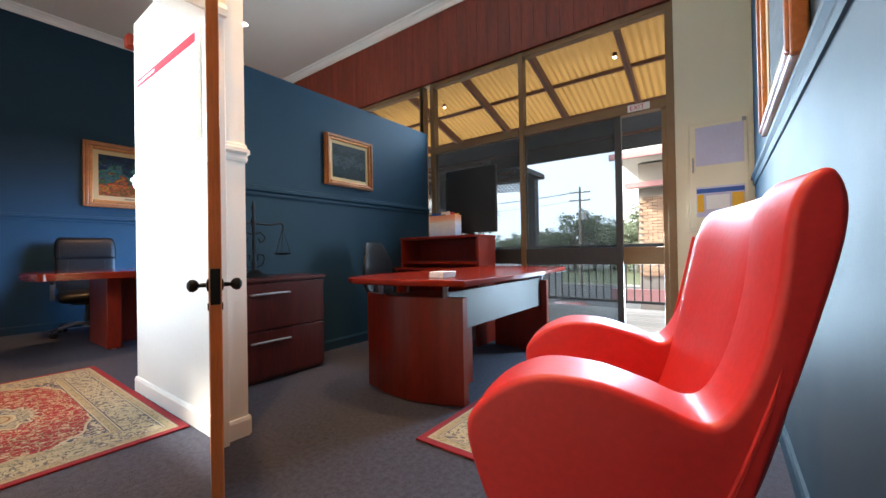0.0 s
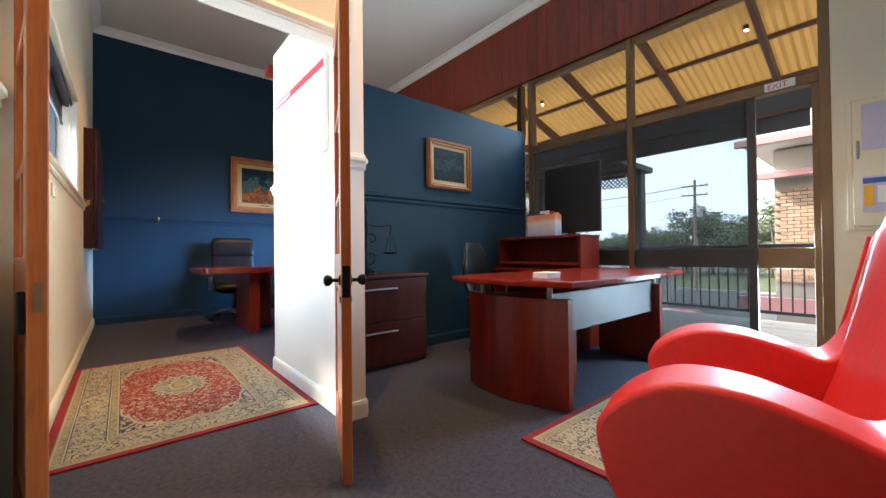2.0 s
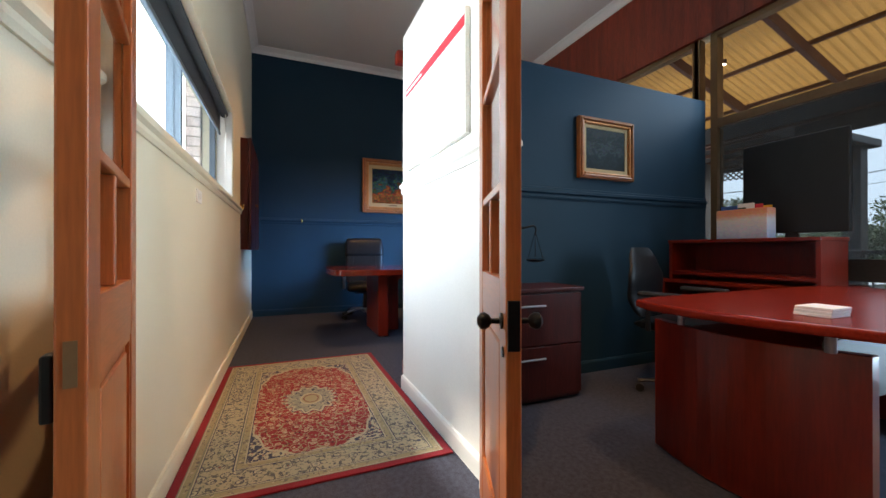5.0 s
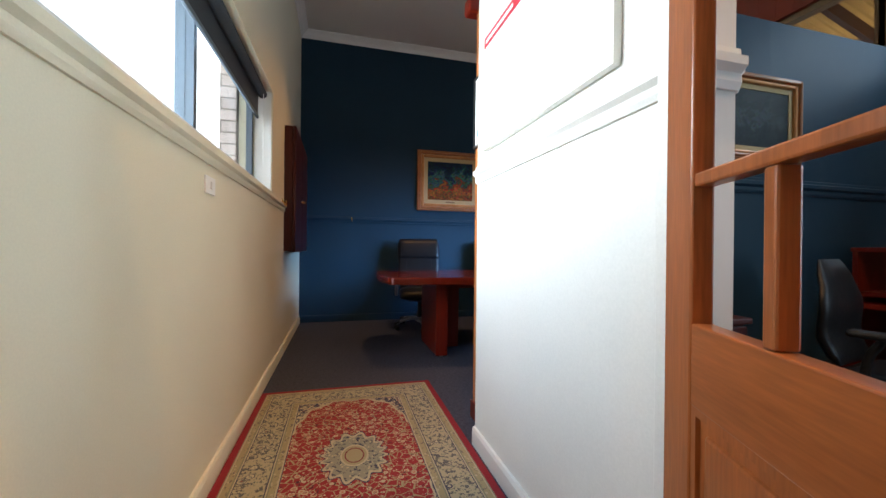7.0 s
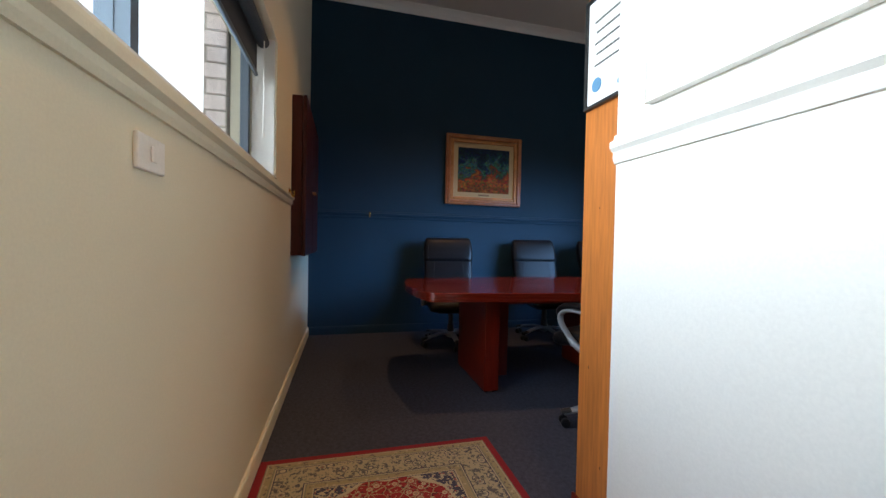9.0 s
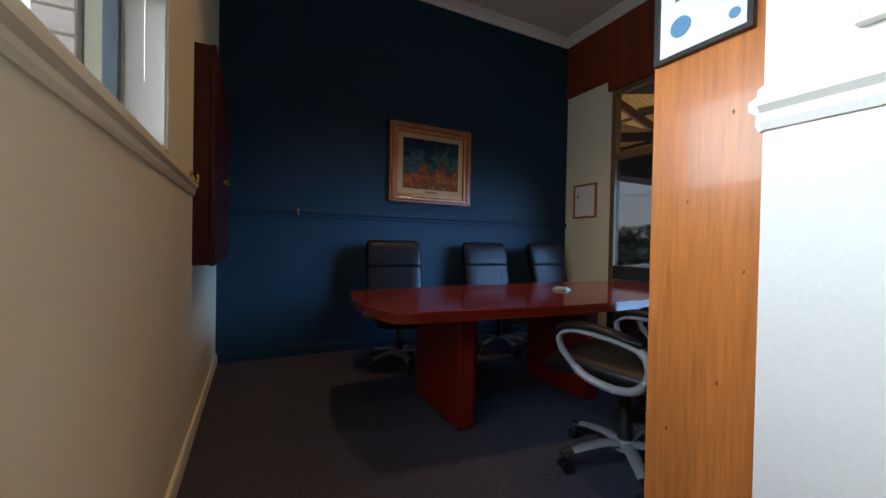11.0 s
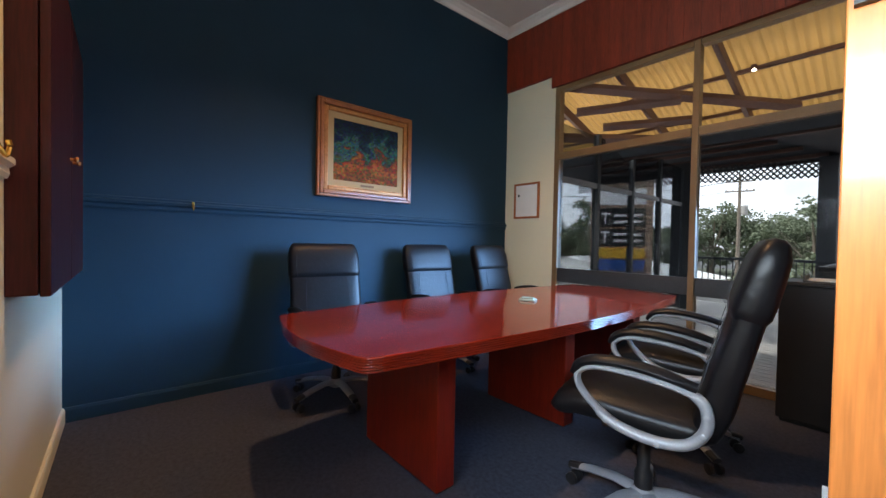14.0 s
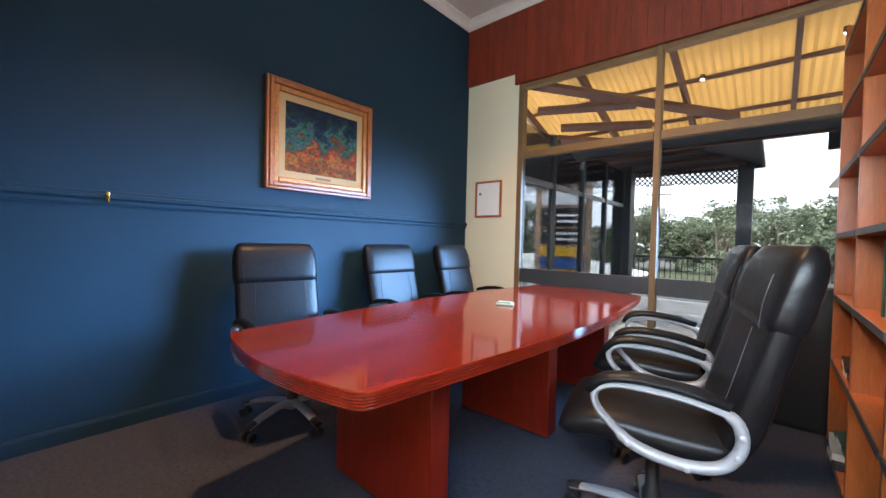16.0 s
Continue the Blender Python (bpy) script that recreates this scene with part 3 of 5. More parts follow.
def car(x, y, rz, paint, label):
    top = thing("car", label, "car", pose(x, y, -3.2, 0, 0, rz), "cars parked below")
    side = [(-2.1, 0.35), (-2.15, 0.75), (-2.0, 0.98), (-1.4, 1.02), (-0.75, 1.42), (0.55, 1.45), (1.2, 1.02), (1.95, 0.9), (2.15, 0.65), (2.12, 0.35)]
    part("body", slab(side, 1.7, 0.08, 2, Matrix(((1, 0, 0, 0), (0, 0, -1, 0.85), (0, 1, 0, 0), (0, 0, 0, 1)))), paint, top)
    gl = [(-1.2, 1.03), (-0.72, 1.36), (0.5, 1.38), (1.0, 1.03)]
    part("windows", slab(gl, 1.72, 0.01, 1, Matrix(((1, 0, 0, 0), (0, 0, -1, 0.86), (0, 1, 0, 0), (0, 0, 0, 1)))), BLACK, top)
    for wx in (-1.3, 1.3):
        for wy in (-0.86, 0.68):
            part("wheel", moved(lathe([(0.2, 0), (0.31, 0.02), (0.31, 0.16), (0.2, 0.18)], 16), pose(wx, wy + 0.18, 0.31, 90, 0, 0)), BLACK, top)
    return top


CARRED = mat("red_car_paint", (0.45, 0.02, 0.02), 0.25, vary=0.05, bump=0, coat=0.6)
CARWHITE = mat("white_car_paint", (0.7, 0.7, 0.7), 0.25, vary=0.05, bump=0, coat=0.6)
car(-5.3, 19.5, 8, CARRED, "red hatchback parked in the car park below")
car(-10.5, 20.5, 8, CARWHITE, "white sedan parked in the car park below")
car(-15.5, 21.5, 8, CARWHITE, "white sedan parked in the car park below")


def brick_building():
    """Neighbouring two-storey building with pink fascia and buff brick piers."""
    top = thing("brick_building", "buff brick building with pink fascia and verandah", "building")
    x0, x1, y0 = -1.45, 9.0, 13.0
    part("wall", box(x0 + 0.35, y0 + 0.02, -3.2, x1, y0 + 7, 3.3), MORTAR, top, "recessed mortar behind the brickwork")
    part("roof", slab([(x0 - 0.1, 3.35), (x1, 3.35), (x1, 4.6), (x0 + 1.4, 4.6)], 8.0, 0.02, 1, Matrix(((1, 0, 0, 0), (0, 0, 1, y0 - 1.2), (0, 1, 0, 0), (0, 0, 0, 1)))), WHITE, top)
    part("fascia", box(x0 - 0.15, y0 - 1.3, 3.24, x1, y0 - 1.2, 3.40, 0.01), ROOFPINK, top)
    part("fascia", box(x0 + 0.1, y0 - 0.6, 2.55, x1, y0 - 0.5, 2.70, 0.01), ROOFPINK, top)
    part("awning", box(x0 + 0.1, y0 - 0.5, 2.6, x1, y0, 2.68), WHITE, top)
    for px in (x0 + 1.95, x0 + 4.2):
        part("verandah_post", box(px - 0.08, y0 - 0.58, -3.2, px + 0.08, y0 - 0.42, 2.5), ROOFPINK, top)
    w = part("window", box(x0 + 1.35, y0 - 0.03, 0.1, x0 + 1.8, y0 + 0.02, 2.2), BLACK, top)
    part("window_frame", boxes([(x0 + 1.30, y0 - 0.05, 0.05, x0 + 1.36, y0 - 0.0, 2.25), (x0 + 1.79, y0 - 0.05, 0.05, x0 + 1.85, y0, 2.25)]), WHITE, w)
    part("balcony_beam", box(x0 - 0.3, y0 - 0.6, -0.6, x1, y0 - 0.45, -0.25), ROOFPINK, top)
    me = None
    for r in range(26):
        for k in range(4):
            xx = x0 + 0.36 + k * 0.24 + (0.12 if r % 2 else 0)
            z = 0.1 + r * 0.086
            if xx > x0 + 1.25:
                continue
            if me is None:
                b = part("brick", box(0, 0, 0, 0.23, 0.11, 0.076, 0.004, 1), BRICK, top)
                me = b.data
            else:
                b = new("brick", me)
                b.parent = top
            b.location = (xx, y0 - 0.09, z)


brick_building()

# sign tower seen past the wing
sign = thing("sign_tower", "brick sign tower with dark, yellow and blue business boards", "sign", pose(-8.25, 13.0, -3.2, 0, 0, 23))
part("pier", box(-0.9, -0.1, 0, 0.9, 0.5, 6.6), BRICK, sign)
SIGNBLUE = mat("sign_blue", (0.03, 0.10, 0.35), 0.5, vary=0.05, bump=0)
SIGNYEL = mat("sign_yellow", (0.75, 0.42, 0.03), 0.5, vary=0.05, bump=0)
for z0, z1, m in ((5.0, 5.5, PAPER), (4.3, 4.9, BLACK), (3.7, 4.22, BLACK), (3.3, 3.62, SIGNYEL), (2.9, 3.25, SIGNBLUE), (2.4, 2.85, SIGNYEL), (1.9, 2.35, SIGNBLUE)):
    z0, z1 = z0 + 0.65, z1 + 0.65
    bd = part("sign_board", box(-0.7, -0.16, z0, 0.7, -0.1, z1, 0.01), m, sign)
    if m is BLACK:
        for q in range(2):
            part("lettering_bar", box(-0.2, -0.168, z0 + 0.12 + q * 0.2, 0.6, -0.162, z0 + 0.2 + q * 0.2), PAPER, bd)
        part("emblem", boxes([(-0.47, -0.168, z0 + 0.1, -0.43, -0.162, z0 + 0.5), (-0.6, -0.169, z0 + 0.4, -0.3, -0.163, z0 + 0.45)]), PAPER, bd)
far = thing("far_shed", "low pale-roofed building below the verandah", "building")
part("wall", box(-24, 24, -3.2, -10, 32, -0.9), CONC, far)
part("roof", slab([(-24.4, -0.9), (-9.6, -0.9), (-17, 0.35)], 8.8, 0, 1, Matrix(((1, 0, 0, 0), (0, 0, 1, 23.6), (0, 1, 0, 0), (0, 0, 0, 1)))), WHITE, far)

# ---- mouldings, doors and hall ----
DADO = [(0, -0.045), (0.008, -0.045), (0.014, -0.03), (0.012, -0.012), (0.026, 0.0), (0.026, 0.018), (0.012, 0.026), (0.010, 0.040), (0.0, 0.045)]
SKIRT = [(0, 0), (0.016, 0), (0.016, 0.075), (0.010, 0.09), (0, 0.092)]
CORN = [(0, 0), (0.09, 0), (0.082, -0.014), (0.06, -0.024), (0.03, -0.05), (0.018, -0.078), (0.012, -0.09), (0, -0.09)]
DZ = 1.38


def trim(name, prof, a, b, out, material, label, category="moulding"):
    return setting(name, moulding(prof, a, b, out), material, label, category)


for prof, z, nm, cat in ((DADO, DZ, "dado_rail", "dado rail"), (SKIRT, 0, "baseboard", "skirting board")):
    trim(nm, prof, (XB, YL, z), (XB, YW, z), (1, 0, 0), BLUE, "navy painted moulding on the blue wall", cat)
    trim(nm, prof, (-2.07, 1.78, z), (-2.07, YW - 0.07, z), (1, 0, 0), BLUE, "navy painted moulding on the partition", cat)
    trim(nm, prof, (XR, YL, z), (XR, YW, z), (-1, 0, 0), BLUE, "navy painted moulding on the office side wall", cat)
    trim(nm, prof, (XB, YL, z), (-1.13, YL, z), (0, 1, 0), CREAM, "cream painted moulding along the hall wall", cat)
    trim(nm, prof, (-0.97, YL, z), (XR, YL, z), (0, 1, 0), CREAM, "cream painted moulding along the office wall", cat)
    trim(nm, prof, (-2.30, 1.65, z), (-1.12, 1.65, z), (0, -1, 0), WHITE, "white painted moulding along the hall partition", cat)
    trim(nm, prof, (-2.30 - 0.0, 1.65, z), (-2.30, 1.76, z), (-1, 0, 0), WHITE, "white painted moulding round the partition end", cat)
    trim(nm, prof, (-1.06, 1.66, z), (-1.06, 1.76, z), (1, 0, 0), WHITE, "white painted moulding round the partition end", cat)
    trim(nm, prof, (-2.06, 1.76, z), (-1.06, 1.76, z), (0, 1, 0), WHITE, "white painted moulding along the office face", cat)
trim("baseboard", SKIRT, (0.53, YW, 0), (XR, YW, 0), (0, -1, 0), CREAM, "cream painted skirting under the pier", "skirting board")
trim("cornice", CORN, (XB, YL, CZ), (XB, YW, CZ), (1, 0, 0), WHITE, "white plaster cove cornice", "cornice")
trim("cornice", CORN, (XB, YW - 0.03, CZ), (XR, YW - 0.03, CZ), (0, -1, 0), WHITE, "white plaster cove cornice", "cornice")
trim("cornice", CORN, (XB, YL, CZ), (XR, YL, CZ), (0, 1, 0), WHITE, "white plaster cove cornice", "cornice")
trim("cornice", CORN, (XR, YL, CZ), (XR, YW, CZ), (-1, 0, 0), WHITE, "white plaster cove cornice", "cornice")

# hall window: recess lining, sliding sashes, rolled blind
hw = thing("window_3", "high aluminium sliding window with a rolled dark blind", "window")
hw["kind"] = "structure"
ALU = mat("blue_grey_aluminium", (0.13, 0.17, 0.21), 0.45, metal=0.3, vary=0.05, bump=0.02)
yo = YL - 0.14
for a, b in ((WX0, -2.38), (-2.44, WX1)):
    part("sash", boxes([(a + 0.012, yo - 0.02, WZ0 + 0.02, a + 0.05, yo + 0.02, WZ1), (b - 0.05, yo - 0.02, WZ0 + 0.02, b - 0.012, yo + 0.02, WZ1), (a + 0.05, yo - 0.018, WZ0 + 0.02, b - 0.05, yo + 0.018, WZ0 + 0.055), (a + 0.05, yo - 0.018, WZ1 - 0.04, b - 0.05, yo + 0.018, WZ1)]), ALU, hw)
    p = part("pane", box(a + 0.04, yo - 0.003, WZ0 + 0.05, b - 0.04, yo + 0.003, WZ1 - 0.03), CLEARGLASS, hw)
    p.visible_shadow = False
    yo -= 0.035
part("sill", box(WX0 + 0.001, YL - 0.20, WZ0, WX1 - 0.001, YL - 0.002, WZ0 + 0.012), WHITE, hw)
part("reveal", box(WX0, YL - 0.11, WZ0 + 0.013, WX0 + 0.010, YL + 0.004, WZ1 - 0.001), WHITE, hw)
part("architrave", boxes([(WX0 - 0.06, YL, WZ0, WX0 - 0.001, YL + 0.014, WZ1 + 0.06), (WX0 - 0.001, YL, WZ1 - 0.002, WX1, YL + 0.014, WZ1 + 0.06)], 0.003), CREAM, hw)
blind = thing("roller_blind", "rolled-up charcoal roller blind in the window head", "blind")
BLIND = mat("blind_fabric", (0.045, 0.055, 0.065), 0.8, vary=0.15, fine=300, bump=0.2)
part("roll", moved(lathe([(0.032, 0), (0.032, 2.30)], 14), pose(WX0 + 0.05, YL - 0.05, WZ1 - 0.04, 0, 90, 0)), BLIND, blind)
part("fabric", box(WX0 + 0.05, YL - 0.083, WZ1 - 0.20, WX0 + 2.35, YL - 0.080, WZ1 - 0.04), BLIND, blind)
part("bottom_bar", box(WX0 + 0.05, YL - 0.09, WZ1 - 0.225, WX0 + 2.35, YL - 0.074, WZ1 - 0.20, 0.004), ALU, blind)
part("cord", sweep([(WX0 + 0.12, YL - 0.03, WZ1 - 0.05), (WX0 + 0.12, YL - 0.03, 1.62)], 0.003, seg=5), WHITE, blind)
# brick reveal seen through the glass
PALEBRICK = mat("pale_pink_brick", (0.76, 0.67, 0.63), 0.85, vary=0.15, scale=5, fine=60, bump=0.4, random_ob=0.08)
br = thing("brick_reveal", "pale pinkish brick return outside the hall window", "brickwork")
part("mortar_bed", box(WX0 - 0.3, 0.11, 0.9, WX0 + 0.032, 0.222, 2.6), MORTAR, br)
for k in range(20):
    z = 0.92 + k * 0.084
    part("brick", box(WX0 + 0.0, 0.113 + 0.012 * (k % 2), z, WX0 + 0.04, 0.219, z + 0.074, 0.003, 1), PALEBRICK, br)

# double doors with their frame
fr = thing("door_frame", "white painted timber door frame", "door frame")
fr["kind"] = "structure"
part("jamb", box(-1.11, YL, 0, -1.01, YL + 0.04, 2.02, 0.003), WHITE, fr)
part("jamb", box(-1.11, 1.61, 0, -1.01, 1.65, 2.02, 0.003), WHITE, fr)
part("head", box(-1.115, YL, 1.975, -1.005, 1.65, 2.02, 0.003), WHITE, fr)
part("architrave", moulding([(0, 0), (0.018, 0.0), (0.022, 0.03), (0.014, 0.055), (0, 0.06)], (-1.0, YL, 1.975), (-1.0, 1.65, 1.975), (1, 0, 0)), WHITE, fr)
part("architrave", box(-1.005, YL + 0.001, 0, -0.985, YL + 0.045, 1.975, 0.004), WHITE, fr)
IRON = mat("black_iron", (0.012, 0.013, 0.014), 0.35, metal=0.6, vary=0.2, fine=90, bump=0.05)


def leaf(at, flip, knob, label):
    """A half-glazed door leaf, hung at its origin and running along +x."""
    W, T, H0, H1 = 0.575, 0.038, 0.015, 1.965
    top = thing("door_leaf", label, "door", at, "double doors")
    top["kind"] = ""
    s = 0.095
    part("stile", box(0, -T / 2, H0, s, T / 2, H1, 0.004), DOORWOOD, top)
    part("stile", box(W - s, -T / 2, H0, W, T / 2, H1, 0.004), DOORWOOD, top)
    for z0, z1 in ((H0, 0.20), (0.74, 0.88), (H1 - 0.11, H1)):
        part("rail", box(s + 0.001, -T / 2 + 0.001, z0, W - s - 0.001, T / 2 - 0.001, z1, 0.003), RAILWOOD, top)
    part("lower_panel", joined(box(s, -0.008, 0.2, W - s, 0.008, 0.74), box(s + 0.035, -0.014, 0.235, W - s - 0.035, 0.014, 0.705, 0.006)), DOORWOOD, top)
    part("panel_bead", boxes([(s, -0.016, 0.2, s + 0.014, 0.016, 0.74), (W - s - 0.014, -0.016, 0.2, W - s, 0.016, 0.74), (s + 0.014, -0.016, 0.2, W - s - 0.014, 0.016, 0.214), (s + 0.014, -0.016, 0.726, W - s - 0.014, 0.016, 0.74)]), DOORWOOD, top)
    for z in (1.125, 1.49):
        part("glazing_bar", box(s + 0.001, -0.016, z - 0.012, W - s - 0.001, 0.016, z + 0.012, 0.004), DOORWOOD, top)
    xm = s + (W - 2 * s) * (0.46 if flip else 0.54)
    part("glazing_bar", box(xm - 0.012, -0.0155, 0.881, xm + 0.012, 0.0155, 1.112, 0.004), DOORWOOD, top)
    for x0, x1, z0, z1 in ((s, xm, 0.88, 1.125), (xm, W - s, 0.88, 1.125), (s, W - s, 1.125, 1.49), (s, W - s, 1.49, H1 - 0.1)):
        p = part("pane", box(x0, -0.002, z0, x1, 0.002, z1), CLEARGLASS, top)
        p.visible_shadow = False
    if knob:
        for sd in (1, -1):
            k = part("knob", moved(lathe([(0.026, 0), (0.026, 0.006), (0.010, 0.010), (0.009, 0.035), (0.020, 0.042), (0.028, 0.056), (0.026, 0.070), (0.012, 0.080)], 18), pose(W - 0.052, sd * T / 2, 0.778, -90 * sd, 0, 0) @ Matrix.Scale(0.78, 4)), IRON, top, "black iron door knob", True)
            part("escutcheon", moved(lathe([(0.014, 0), (0.012, 0.004)], 12), pose(W - 0.035, sd * T / 2, 0.705, -90 * sd, 0, 0)), IRON, top)
        part("lock_plate", box(W - 0.002, -0.015, 0.715, W + 0.005, 0.015, 0.835, 0.002), IRON, top)
    else:
        part("strike_case", box(W - 0.035, -T / 2 - 0.016, 0.70, W - 0.003, -T / 2, 0.80, 0.004), IRON, top)
        part("mortise_plate", box(W, -0.008, 0.75, W + 0.002, 0.008, 0.82), BRONZE, top)
    for z in (0.25, 1.0, 1.75):
        part("hinge", moved(lathe([(0.007, 0), (0.007, 0.09)], 8), Matrix.Translation((-0.004, T / 2 if flip else -T / 2, z))), IRON, top)
    return top


leaf(pose(-1.055, 1.605, 0, 0, 0, -21.8), True, True, "open red-brown half-glazed timber door leaf with black knobs")
leaf(pose(-1.055, 0.492, 0, 0, 0, 10.6), False, False, "open red-brown half-glazed timber door leaf folded towards the wall")


def switch(at, w, h, label, holes=0):
    top = thing("wall_switch", label, "switch", at)
    part("plate", box(-w / 2, 0, -h / 2, w / 2, 0.010, h / 2, 0.004), WHITE, top)
    part("rocker", box(-0.010, 0.010, -0.016, 0.010, 0.015, 0.016, 0.002), WHITE, top)
    for q in range(holes):
        part("socket_pin", box(-0.02 + q * 0.02, 0.010, -0.04, -0.014 + q * 0.02, 0.0112, -0.025), BLACK, top)
    return top


switch(pose(-2.20, YL, 1.25), 0.115, 0.072, "white plastic light switch on the cream hall wall")
switch(pose(-0.47, YL, 1.195), 0.07, 0.095, "white plastic switch plate on the cream wall", 3)


def hook(at):
    top = thing("picture_hook", "small brass picture hook on the dado rail", "hook", at)
    part("plate", box(-0.008, 0, 0.0, 0.008, 0.004, 0.04, 0.002), BRASS, top)
    part("prong", sweep(smooth_open([(0, 0.004, 0.03), (0, 0.018, 0.0), (0, 0.03, -0.02), (0, 0.036, 0.002), (0, 0.033, 0.02)], 4), 0.006, seg=7), BRASS, top)


hook(pose(XB + 0.026, 1.12, 1.375, 0, 0, -90))
hook(pose(-4.02, YL + 0.026, 1.385))

# ---- furniture ----
def pad(spine, hw, ht, seg=28, power=3.2):
    """An upholstered pad: rounded-rectangle sections along a spine of (x, z); hw half widths along y, ht half thicknesses."""
    bm = bmesh.new()
    n = len(spine)
    rings = []
    for i, (x, z) in enumerate(spine):
        a, b = spine[max(0, i - 1)], spine[min(n - 1, i + 1)]
        d = Vector((b[0] - a[0], b[1] - a[1])).normalized()
        nx, nz = -d.y, d.x
        ring = []
        for k in range(seg):
            t = 2 * math.pi * k / seg
            c, s = math.cos(t), math.sin(t)
            u = hw[i] * math.copysign(abs(c) ** (2 / power), c)
            v = ht[i] * math.copysign(abs(s) ** (2 / power), s)
            ring.append(bm.verts.new((x + nx * v, u, z + nz * v)))
        rings.append(ring)
    for q, r in zip(rings, rings[1:]):
        for k in range(seg):
            bm.faces.new((q[k], q[(k + 1) % seg], r[(k + 1) % seg], r[k]))
    bm.faces.new(rings[0][::-1])
    bm.faces.new(rings[-1])
    bmesh.ops.recalc_face_normals(bm, faces=bm.faces)
    return bm


def ease(vals, n):
    """Values spread evenly over n places."""
    out = []
    for i in range(n):
        t = i / (n - 1) * (len(vals) - 1)
        k = min(int(t), len(vals) - 2)
        out.append(vals[k] + (vals[k + 1] - vals[k]) * (t - k))
    return out


def soft_pad(spine, hw, ht, n=22, power=3.2):
    """A pad whose two ends close in a rounded rim."""
    sp = smooth_open([(p[0], 0, p[1]) for p in spine], 8)
    step = (len(sp) - 1) / (n - 1)
    pts = [(sp[int(round(i * step))].x, sp[int(round(i * step))].z) for i in range(n)]
    w, h = ease(hw, n), ease(ht, n)
    for i, f in ((0, 0.35), (1, 0.74), (2, 0.93)):
        for j in (i, n - 1 - i):
            h[j] *= f
            w[j] *= 1 - (1 - f) * 0.14
    return pad(pts, w, h, power=power)


STITCH = mat("dark_stitching", (0.022, 0.022, 0.026), 0.7, vary=0.1, bump=0)
ARMLOOP = [(-0.195, 0, 0.628), (-0.083, 0, 0.657), (0.045, 0, 0.668), (0.140, 0, 0.664), (0.193, 0, 0.632), (0.188, 0, 0.580), (0.140, 0, 0.527), (0.084, 0, 0.480), (0.012, 0, 0.454), (-0.085, 0, 0.444), (-0.170, 0, 0.462), (-0.216, 0, 0.512), (-0.226, 0, 0.572)]


